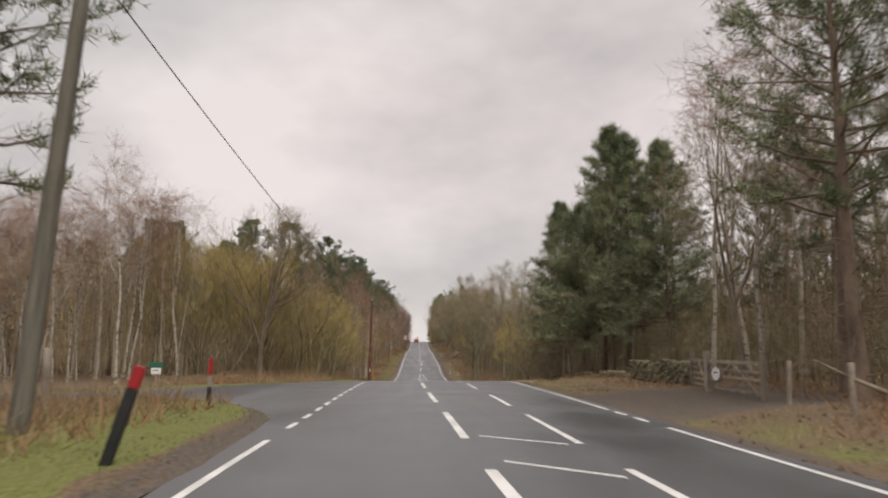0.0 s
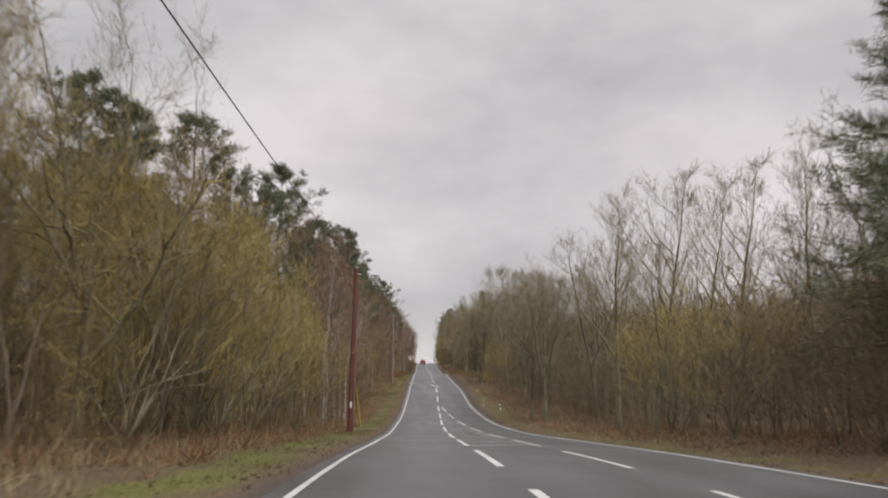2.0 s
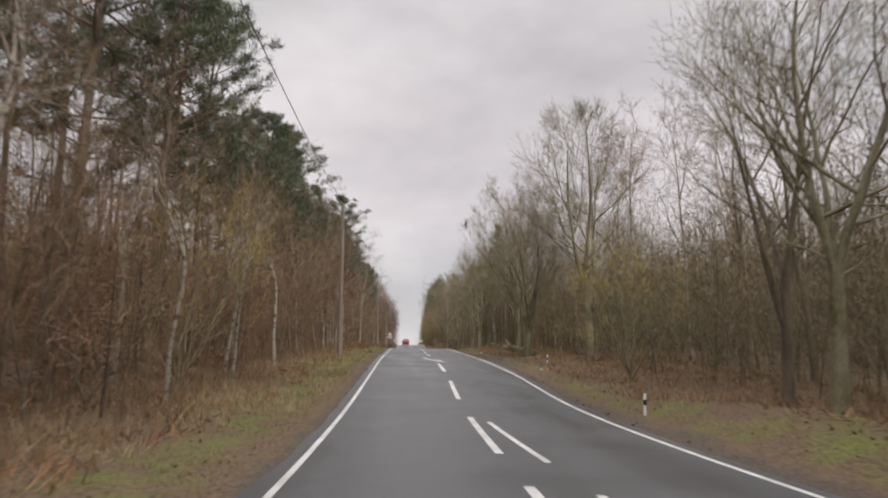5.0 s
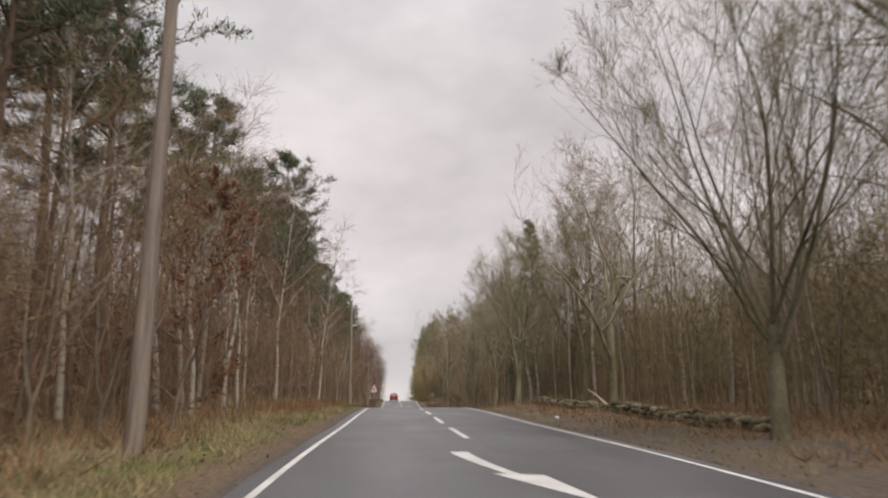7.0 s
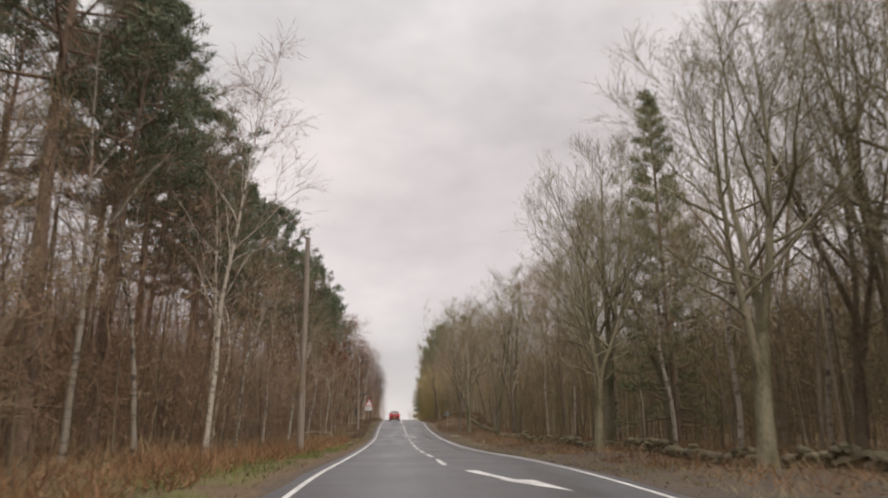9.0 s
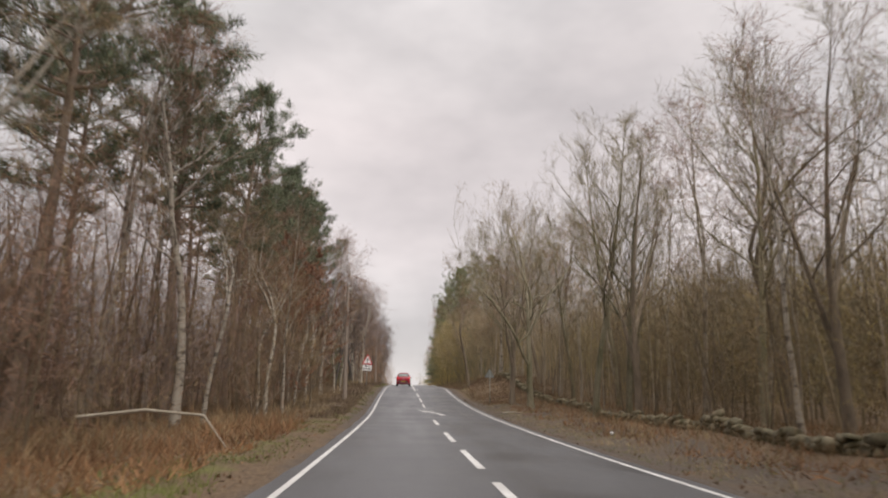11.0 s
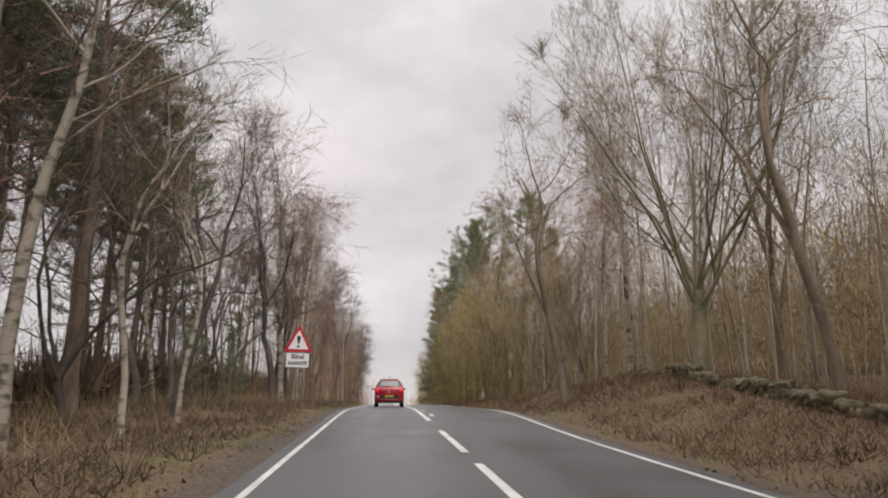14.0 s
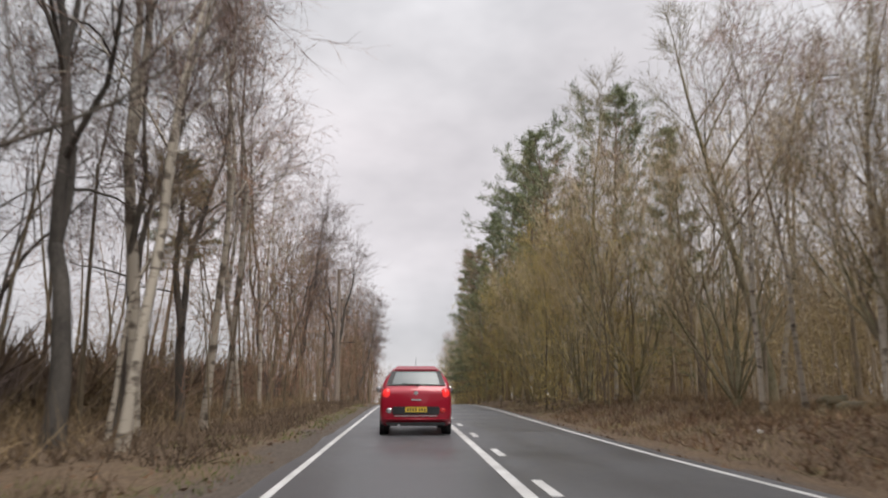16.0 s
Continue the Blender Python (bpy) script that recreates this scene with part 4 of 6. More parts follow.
def set_out():
    rng = np.random.default_rng(77)
    # left: edge of the wood
    y = 58.0
    while y < 400:
        x = left_x(y) - rng.uniform(4.0, 6.2)
        if y < 84:
            key = choose(rng, (("hazel_b", 5), ("sapling", 4), ("ash_b", 1)))
        elif 252 < y < 271:
            key = choose(rng, (("alder_slim", 4), ("birch_c", 4), ("scrub", 3), ("alder", 1)))
        elif y < 271:
            key = choose(rng, (("sapling", 3), ("birch_c", 4), ("scrub", 3), ("birch_a", 4), ("hazel_b", 1)))
        elif y < 300:
            key, x = choose(rng, (("alder_slim", 6), ("birch_b", 3), ("scrub", 3))), x - 0.6
        else:
            key, x = choose(rng, (("alder_slim", 5), ("birch_a", 3), ("sapling", 3))), x - 1.2
        if not (270 < y < 285) and open_here(x, y):
            plant(key, x + (0.8 if y > 284 else 0), y, rng.uniform(0.9, 1.2) * (1.25 if y > 284 else 1))
        y += rng.uniform(2.2, 3.8) if y < 284 else rng.uniform(3.2, 5.0)
    # left: behind it
    y = 66.0
    while y < 345:
        for a, b in ((6.5, 9.0), (9.5, 13.5)) if y < 271 else ((9.2, 11.5), (11.5, 15.0)):
            x = left_x(y) - rng.uniform(a, b)
            if y < 86:
                key, s = choose(rng, (("hazel_a", 2), ("birch_a", 3), ("ash_a", 3), ("pine_b", 2))), 0.85
            elif y < 284:
                key, s = choose(rng, (("pine_a", 5), ("pine_b", 4), ("birch_a", 3), ("birch_b", 3))), 1.22
            else:
                key, s = choose(rng, (("alder_slim", 4), ("birch_b", 3), ("pine_b", 2), ("alder", 2))), 1.1
            if (a < 9 or key.startswith("pine") or y < 86) and not 284 < y < 290:
                plant(key, x, y + rng.uniform(-1, 1), s * rng.uniform(0.85, 1.1))
        y += rng.uniform(3.0, 4.6) if y < 284 else rng.uniform(4.5, 6.5)
    # left: birch stand and willow past the side road
    for _ in range(54):
        x = rng.uniform(-36, -14)
        plant(choose(rng, (("birch_a", 5), ("birch_c", 3), ("birch_b", 3))), x, max(side_far(x) + 5, 44) + rng.uniform(0, 14), rng.uniform(0.85, 1.05))
    for x, y in ((-11.6, 56.0), (-13.4, 54.5), (-16.0, 55.5), (-10.0, 57.5), (-7.4, 64.0), (-10.2, 61), (-6.8, 66), (-9.4, 66), (-12.4, 62), (-15.0, 59), (-17.0, 61), (-12.6, 58)):
        plant("hazel_a", x, y, rng.uniform(0.95, 1.12) * (1 if x < -9.5 else 0.84))
    for _ in range(14):
        plant("pine_a", rng.uniform(-40, -13), rng.uniform(72, 90), rng.uniform(1.0, 1.25))
    # right: edge of the wood
    y = 58.0
    while y < 400:
        edge = left_x(y) + road_w(y)
        x = edge + (rng.uniform(4.4, 7.0) if y < 148 else rng.uniform(6.4, 9.0))
        s = rng.uniform(0.85, 1.12)
        if y < 135:
            key = choose(rng, (("hazel_b", 2), ("ash_b", 3), ("sapling", 3), ("ash_a", 2), ("scrub", 2), ("sycamore", 1)))
        elif y < 262:
            key, s = choose(rng, (("ash_a", 2), ("ash_b", 3), ("sapling", 3), ("birch_c", 2), ("birch_a", 2), ("sycamore", 2))), s * 1.2
        else:
            key, s = choose(rng, (("willow_brown", 3 if y > 298 else 0), ("birch_a", 3), ("ash_b", 1), ("sapling", 4), ("birch_b", 2))), s * 1.25
            x -= 2.8 * smooth(288, 304, y)
        if open_here(x, y):
            plant(key, x, y, s)
        y += rng.uniform(3.2, 5.2)
    # right: behind it
    y = 14.0
    while y < 345:
        edge = left_x(y) + road_w(y)
        for a, b in ((8.5, 12.0), (12.5, 18.0))[: 2 if y < 55 else 1]:
            s = 1.12 if y < 135 else 1.3
            if y < 55:
                key, a, b = choose(rng, (("pine_low", 2), ("birch_a", 4), ("birch_b", 3), ("pine_b", 3))), a + 2, b + 4
            elif y < 135:
                key = choose(rng, (("ash_a", 3), ("ash_b", 3), ("birch_a", 2), ("oak", 1)))
            else:
                key = choose(rng, (("ash_a", 3), ("ash_b", 3), ("birch_a", 4), ("birch_b", 2), ("oak", 1), ("spruce", 0.7)))
            plant(key, edge + rng.uniform(a, b), y + rng.uniform(-1.2, 1.2), s * rng.uniform(0.85, 1.1))
        y += rng.uniform(4.4, 6.2)


set_out()


# ---- more road markings ----
ISLAND = ((0, 4.3), (12, 4.72), (22, 5.1), (31, 5.4), (45, 5.52), (58, 5.58), (64, 5.45), (74, 5.3), (82, 5.08), (90, 4.78), (99, 4.38), (108, 4.03), (118, 3.62), (126, 3.3))


def island_x(y):
    return left_x(y) + float(np.interp(y, [a for a, _ in ISLAND], [b for _, b in ISLAND]))


def quad_marking(name, pts, label=""):
    """A flat painted shape, as a fan or strip of corners (left, right) on the road."""
    verts = [(x, y, road_z(y) + 0.006) for pair in pts for x, y in pair]
    faces = [(2 * i, 2 * i + 1, 2 * i + 3, 2 * i + 2) for i in range(len(pts) - 1)]
    child(name, mesh_np(name, verts, faces, M["paint"]), road, label)


for end in (5.5, 14.8, 23.4, 32.6, 43.8, 54.6, 64.2, 73.6, 82.2, 90.4, 99.2, 108.4, 117.0):
    child("dash", strip("dash", np.linspace(end - 6, end, 5), lambda v: island_x(v) - 0.06, lambda v: island_x(v) + 0.06, 0.005, M["paint"]), road)
for y in (3.3, 6.4, 9.5, 12.5, 15.5, 18.6, 72.1, 75.2, 78.2, 81.1, 84.0, 87.0, 89.9, 92.3, 95.4, 98.0, 100.7, 104.0, 107.0, 110.0):
    a, b = centre_x(y) + 0.26, island_x(y - 1.3) - 0.2
    if b - a > 0.3:
        quad_marking("hatch_bar", (((a, y - 0.08), (a, y + 0.08)), ((b, y - 1.38), (b, y - 1.22))), "slanted white hatch bar")
quad_marking("hatch_bar", (((centre_x(67.8) + 0.1, 67.7), (centre_x(67.8) + 0.1, 67.9)), ((island_x(69), 69.0), (island_x(69), 69.2))), "white bar that closes the hatching")


def road_arrow(y_tail, y_tip, off_tail, off_tip):
    """A curved deflection arrow."""
    pts, s0 = [], 0.62
    at = lambda s: (left_x(y_tail) + off_tail + (off_tip - off_tail) * s ** 1.5, y_tail + (y_tip - y_tail) * s)
    for s in np.linspace(0, s0, 7):
        x, y = at(s)
        w = 0.17 - 0.10 * s / s0
        pts.append(((x - w, y), (x + w, y)))
    quad_marking("arrow_shaft", pts, "white painted arrow shaft")
    x, y = at(s0)
    d = 1 if y_tip > y_tail else -1
    tip = at(1.0)
    quad_marking("arrow_head", (((x - 0.34, y - 0.35 * d), (x + 0.34, y - 0.15 * d)), ((tip[0] - 0.02, tip[1]), (tip[0] + 0.02, tip[1]))), "white painted arrow head")


road_arrow(146.2, 140.6, 2.72, 3.80)
road_arrow(183.6, 178.2, 3.50, 4.64)
road_arrow(240.2, 245.6, 3.98, 2.66)


# ---- poles, wires, posts and the sign ----
def telegraph_pole(x, y, height, material, label, lean=0.0):
    ob = thing("telegraph_pole", pose(x, y, ground_z(x, y), 0, lean, 0), label, "utility pole", "telegraph poles along the verge")
    g = Geo()
    zs = np.linspace(-0.5, height, 9)
    g.tube(np.stack([0.012 * np.sin(zs * 1.3), 0.012 * np.cos(zs * 1.7), zs], 1), np.linspace(0.165, 0.105, 9), 12)
    child("shaft", g.mesh("shaft", material, True), ob)
    part("cap", rod(bmesh.new(), (0.012, 0, height), (0.012, 0, height + 0.07), 0.12, 0.05, 12), M["steel"], ob, "small metal pole cap")
    part("insulator", rod(bmesh.new(), (0.10, 0, height - 0.35), (0.28, 0, height - 0.35), 0.03, 0.025, 8), M["white"], ob, "pale insulator")
    return ob, Vector((x, y, ground_z(x, y))) + Vector((0.28 + height * math.sin(radians(lean)), 0, height - 0.35))


poles = []
for x, y, h, key, text in (
    (-5.4, -48.0, 9.5, "pole", "weathered grey wooden telegraph pole on the verge"),
    (-4.8, 17.5, 9.6, "pole_dark", "dark weathered grey wooden telegraph pole by the grass verge"),
    (-4.2, 84.7, 9.0, "pole_red", "red-brown creosoted telegraph pole at the wood's edge"),
    (-4.6, 145.2, 9.8, "pole", "pale weathered telegraph pole on the grass verge"),
    (-4.4, 198.0, 9.6, "pole", "weathered grey telegraph pole before bare birches"),
    (-4.9, 254.8, 8.8, "pole", "pale grey telegraph pole among brown scrub"),
    (-5.3, 322.0, 9.0, "pole", "grey telegraph pole far along the verge"),
):
    poles.append(telegraph_pole(x, y, h, M[key], text, {17.5: 4.0, 84.7: 1.0}.get(y, -0.3)))
marked = poles[2][0]
part("number_plate", box(bmesh.new(), 0.02, -0.17, 1.45, 0.10, 0.012, 0.34, 0.004), M["white"], marked, "small white plate nailed to the pole")


def wire(a, b, sag):
    g = Geo()
    s = np.linspace(0, 1, 25)[:, None]
    p = np.array(a) * (1 - s) + np.array(b) * s
    p[:, 2] -= (4 * sag * s * (1 - s))[:, 0]
    g.tube(p, np.full(25, 0.014), 5)
    tagged(new("overhead_wire", g.mesh("overhead_wire", M["wire"], True)), "thin black overhead wire slung between telegraph poles", "cable", "overhead wires")


low = Vector((0, 0, -2.0))
for k in range(3):
    wire(poles[k][1] + (low if k == 1 else Vector()), poles[k + 1][1] + (low if k == 0 else Vector()), 0.95)


def verge_post(x, y, height, lean_x, lean_y, width, band, label):
    """Black verge post with a red reflective top."""
    ob = thing("verge_post", pose(x, y, ground_z(x, y) - 0.02, lean_y, lean_x, 0), label, "marker post", "verge posts at the junction")
    lo = height * (0.42 if band else 0.78)
    part("shaft", box(bmesh.new(), 0, 0, lo / 2 - 0.1, width, width * 0.6, lo + 0.2, 0.012), M["black"], ob, "black lower shaft")
    if band:
        part("middle", box(bmesh.new(), 0, 0, (lo + height * 0.66) / 2, width * 0.96, width * 0.56, height * 0.66 - lo, 0.01), M["wood"], ob, "faded greenish middle section")
    start = height * (0.66 if band else 0.78)
    part("reflector", box(bmesh.new(), 0, 0, (start + height) / 2, width, width * 0.6, height - start, 0.012), M["red_band"], ob, "red reflective top")
    return ob


verge_post(-2.14, 14.4, 1.17, 17, 0, 0.13, False, "leaning black verge post with a red top on grass")
verge_post(-3.98, 24.6, 1.24, 1, 0, 0.105, True, "upright red and black verge post at the junction")


def marker_post(x, y, h=0.62):
    ob = thing("marker_post", pose(x, y, ground_z(x, y) - 0.03, 0, random.uniform(-4, 4), 0), "slim white plastic marker post with a dark band", "marker post", "marker posts on the verge")
    part("shaft", box(bmesh.new(), 0, 0, h / 2 - 0.1, 0.07, 0.05, h + 0.2, 0.012), M["white"], ob)
    part("band", box(bmesh.new(), 0, -0.003, h * 0.62, 0.074, 0.056, h * 0.22, 0.004), M["black"], ob, "black band")


for x, y in ((6.6, 108.9), (5.9, 118.3), (7.6, 139.9)):
    marker_post(x, y)

stake = thing("stay_guard", pose(-4.0, 89.5, ground_z(-4.0, 89.5), 6, -8, 0), "tall bright yellow plastic guard on a pole's stay wire", "pole guard")
part("sleeve", rod(bmesh.new(), (0, 0, -0.2), (0, 0, 2.45), 0.032, 0.030, 10), M["yellow"], stake)
part("stay_wire", rod(bmesh.new(), (0, 0, 2.4), (-0.05, -0.6, 4.6), 0.012, 0.012, 6), M["steel"], stake, "thin steel stay wire")


def text_mesh(name, words, size, material, parent, m):
    cu = bpy.data.curves.new(name, "FONT")
    cu.body, cu.size, cu.align_x, cu.align_y, cu.extrude, cu.offset = words, size, "CENTER", "CENTER", 0.002, 0.006
    tmp = new(name, cu)
    me = bpy.data.meshes.new_from_object(tmp)
    bpy.data.objects.remove(tmp)
    me.materials.clear()
    me.materials.append(material)
    ob = child(name, me, parent, "black lettering")
    ob.matrix_basis = m
    return ob


def rounded_panel(bm, corners, radius, y0, y1, steps=5):
    """A flat plate with rounded corners in the xz plane, between two depths."""
    n, loop = len(corners), []
    for i in range(n):
        c, a, b = Vector(corners[i]), Vector(corners[i - 1]), Vector(corners[(i + 1) % n])
        u, v = (a - c).normalized(), (b - c).normalized()
        d = radius / math.tan(u.angle(v) / 2)
        p, q = c + u * d, c + v * d
        for k in range(steps + 1):
            s = k / steps
            loop.append(p * (1 - s) ** 2 + c * 2 * s * (1 - s) + q * s * s)
    front = [bm.verts.new((p.x, y0, p.y)) for p in loop]
    back = [bm.verts.new((p.x, y1, p.y)) for p in loop]
    bm.faces.new(front)
    bm.faces.new(back[::-1])
    for i in range(len(loop)):
        j = (i + 1) % len(loop)
        bm.faces.new((front[j], front[i], back[i], back[j]))
    bmesh.ops.recalc_face_normals(bm, faces=bm.faces)
    return bm


def warning_sign(x, y):
    g = ground_z(x, y)
    ob = thing("warning_sign", pose(x, y, g, 0, 1.5, 4), "red-bordered triangular warning sign with a plate reading Blind summit", "road sign")
    lift = 4.17 - g
    part("post", rod(bmesh.new(), (0, 0.05, -0.4), (0, 0.05, lift + 0.75), 0.042, 0.042, 14), M["steel"], ob, "grey steel post", True)
    part("border", rounded_panel(bmesh.new(), ((-0.60, lift - 0.06), (0.60, lift - 0.06), (0.0, lift + 1.10)), 0.06, -0.012, 0.0), M["sign_red"], ob, "red triangular border")
    part("face", rounded_panel(bmesh.new(), ((-0.43, lift + 0.05), (0.43, lift + 0.05), (0.0, lift + 0.87)), 0.02, -0.016, -0.011), M["white"], ob, "white triangular face")
    bm = bmesh.new()
    rounded_panel(bm, ((-0.035, lift + 0.27), (0.035, lift + 0.27), (0.085, lift + 0.60), (-0.085, lift + 0.60)), 0.03, -0.020, -0.015)
    part("mark_bar", bm, M["black"], ob, "black exclamation mark stroke")
    bm = bmesh.new()
    bmesh.ops.create_cone(bm, cap_ends=True, segments=20, radius1=0.055, radius2=0.055, depth=0.005, matrix=Matrix.Translation((0, -0.018, lift + 0.16)) @ Matrix.Rotation(math.pi / 2, 4, "X"))
    part("mark_dot", bm, M["black"], ob, "black exclamation mark dot")
    part("plate_edge", rounded_panel(bmesh.new(), ((-0.50, lift - 0.74), (0.50, lift - 0.74), (0.50, lift - 0.09), (-0.50, lift - 0.09)), 0.07, -0.011, 0.0), M["black"], ob, "thin dark plate edge")
    part("plate", rounded_panel(bmesh.new(), ((-0.475, lift - 0.715), (0.475, lift - 0.715), (0.475, lift - 0.115), (-0.475, lift - 0.115)), 0.06, -0.016, -0.010), M["white"], ob, "white supplementary plate")
    for words, dz in (("Blind", -0.27), ("summit", -0.52)):
        text_mesh("lettering", words, 0.27, M["black"], ob, pose(0, -0.0175, lift + dz, 90, 0, 0))
    for z in (lift + 0.25, lift - 0.3):
        part("clamp", box(bmesh.new(), 0, 0.04, z, 0.14, 0.10, 0.05, 0.006), M["steel"], ob)


warning_sign(-4.56, 278.5)


def sign_back(x, y, low):
    """A triangular sign that faces the other way."""
    g = ground_z(x, y)
    z = low - g
    ob = thing("road_sign", pose(x, y, g, 0, 0, -6), "grey unpainted back of a triangular road sign on a post", "road sign")
    part("post", rod(bmesh.new(), (0.03, -0.045, -0.4), (0.03, -0.045, z + 0.62), 0.030, 0.030, 12), M["sign_grey"], ob, "dull grey post", True)
    part("back_plate", rounded_panel(bmesh.new(), ((-0.39, z), (0.39, z), (0.0, z + 0.70)), 0.04, 0.0, 0.006), M["sign_grey"], ob, "dull grey back plate")
    part("face", rounded_panel(bmesh.new(), ((-0.38, z + 0.006), (0.38, z + 0.006), (0.0, z + 0.69)), 0.04, 0.008, 0.012), M["sign_red"], ob, "red-bordered front face")
    for dz, half in ((0.06, 0.34), (0.40, 0.14)):
        part("rail", box(bmesh.new(), 0, -0.012, z + dz, 2 * half, 0.022, 0.035, 0.004), M["steel"], ob, "galvanised stiffening rail")


sign_back(5.9, 254.3, 2.30)


# ---- gate, fences and notice by the junction ----
def bar(bm, p, q, w, h):
    p, q = Vector(p), Vector(q)
    d = q - p
    m = Matrix.Translation((p + q) / 2) @ d.to_track_quat("X", "Z").to_matrix().to_4x4()
    box(bm, 0, 0, 0, 1, 1, 1)
    bmesh.ops.transform(bm, matrix=m @ Matrix.Diagonal((d.length, w, h, 1)), verts=bm.verts)
    bmesh.ops.bevel(bm, geom=list(bm.edges), offset=0.006, segments=1, affect="EDGES")
    return bm


def post_thing(x, y, h, r, label, lean=0.0):
    ob = thing("fence_post", pose(x, y, ground_z(x, y), lean, random.uniform(-4, 4), random.uniform(0, 90)), label, "fence post", "timber posts beside the track")
    g = Geo()
    g.tube([(0, 0, -0.4), (0.01, 0, h * 0.5), (0, 0.01, h - 0.02), (0, 0.01, h)], [r, r * 0.97, r * 0.92, r * 0.5], 8)
    child("shaft", g.mesh("shaft", M["wood"], True), ob)
    return ob


def field_gate(a, b, label, height=1.2):
    """A timber five-bar gate between two places."""
    az, bz = ground_z(*a), ground_z(*b)
    ob = thing("field_gate", pose(a[0], a[1], az), label, "gate")
    p, q = Vector((0, 0, 0)), Vector((b[0] - a[0], b[1] - a[1], bz - az))
    for v in (p, q):
        bm = bmesh.new()
        box(bm, v.x, v.y, v.z + height / 2 + 0.02, 0.17, 0.17, height + 0.55, 0.015)
        part("gate_post", bm, M["wood"], ob, "stout timber gate post")
    u = (q - p).normalized() * 0.14
    for k, z in enumerate((0.15, 0.37, 0.60, 0.84, 1.12)):
        part("rail", bar(bmesh.new(), p + u + Vector((0, 0, z)), q - u + Vector((0, 0, z)), 0.035, 0.085 if k < 4 else 0.11), M["wood"], ob)
    for s in (0.04, 0.96):
        m = p.lerp(q, s)
        part("stile", bar(bmesh.new(), m + Vector((0.03, 0, 0.08)), m + Vector((0.03, 0, 1.2)), 0.04, 0.09), M["wood"], ob)
    for s, t in ((0.06, 0.5), (0.94, 0.5)):
        part("brace", bar(bmesh.new(), p.lerp(q, s) + Vector((-0.035, 0, 0.15)), p.lerp(q, t) + Vector((-0.035, 0, 1.1)), 0.03, 0.075), M["wood"], ob)


field_gate((12.35, 33.3), (11.9, 28.0), "closed weathered timber field gate by the track")
field_gate((13.3, 37.4), (12.45, 33.7), "narrow grey timber gate beside the stone wall")
disc = thing("round_notice", pose(12.12, 32.1, ground_z(12.1, 32.1) + 0.72, 0, 0, -80), "round white notice board fixed to a gate", "notice")
bm = bmesh.new()
bmesh.ops.create_cone(bm, cap_ends=True, segments=28, radius1=0.24, radius2=0.24, depth=0.02, matrix=Matrix.Rotation(math.pi / 2, 4, "X"))
part("board", bm, M["white"], disc)
part("bar", box(bmesh.new(), 0, -0.014, 0.04, 0.26, 0.006, 0.045), M["black"], disc, "dark bar of unreadable writing")
for x, y, h in ((10.3, 20.8, 1.1), (10.4, 18.8, 1.15), (10.5, 14.8, 1.1), (10.9, 24.6, 1.15), (10.6, 10.5, 1.1)):
    post_thing(x, y, h, 0.07, "grey round timber fence post in dead grass")
post_thing(-7.4, 23.3, 1.45, 0.10, "dark timber post beside the side road")
post_thing(-8.6, 21.6, 1.2, 0.08, "leaning timber post in bramble", 8)
fallen = thing("fallen_branch", pose(10.6, 20.2, ground_z(10.6, 20.2) + 0.12, 0, 0, 30), "broken grey branch propped against a fence post", "branch")
g = Geo()
g.tube([(-0.2, -1.3, 0.0), (0, -0.3, 0.3), (0.05, 0.6, 0.62), (0.1, 1.5, 1.0)], [0.06, 0.055, 0.045, 0.02], 7)
child("limb", g.mesh("limb", M["bark"], True), fallen)

board = thing("notice_board", pose(-11.0, 40.2, ground_z(-11.0, 40.2), 0, 0, 8), "small green and white notice board on a post", "notice")
part("post", box(bmesh.new(), 0, 0.03, 0.45, 0.07, 0.05, 1.3, 0.008), M["wood"], board)
part("head", box(bmesh.new(), 0, 0, 1.0, 0.62, 0.03, 0.26, 0.008), M["green"], board, "green heading panel")
part("panel", box(bmesh.new(), 0, 0, 0.72, 0.44, 0.03, 0.28, 0.008), M["white"], board, "white panel")
part("bar", box(bmesh.new(), 0, -0.018, 0.75, 0.30, 0.006, 0.04), M["black"], board, "dark bar of unreadable writing")


# ---- dry stone walls ----
def stone_mesh(seed):
    rng = random.Random(seed)
    bm = bmesh.new()
    bmesh.ops.create_cube(bm, size=1)
    bmesh.ops.bevel(bm, geom=list(bm.edges), offset=0.16, segments=1, affect="EDGES")
    for v in bm.verts:
        v.co += Vector((rng.uniform(-0.13, 0.13), rng.uniform(-0.13, 0.13), rng.uniform(-0.14, 0.14)))
    me = bpy.data.meshes.new("stone")
    bm.to_mesh(me)
    bm.free()
    me.materials.append(M["stone"])
    return me


STONES = [stone_mesh(s) for s in range(8)]


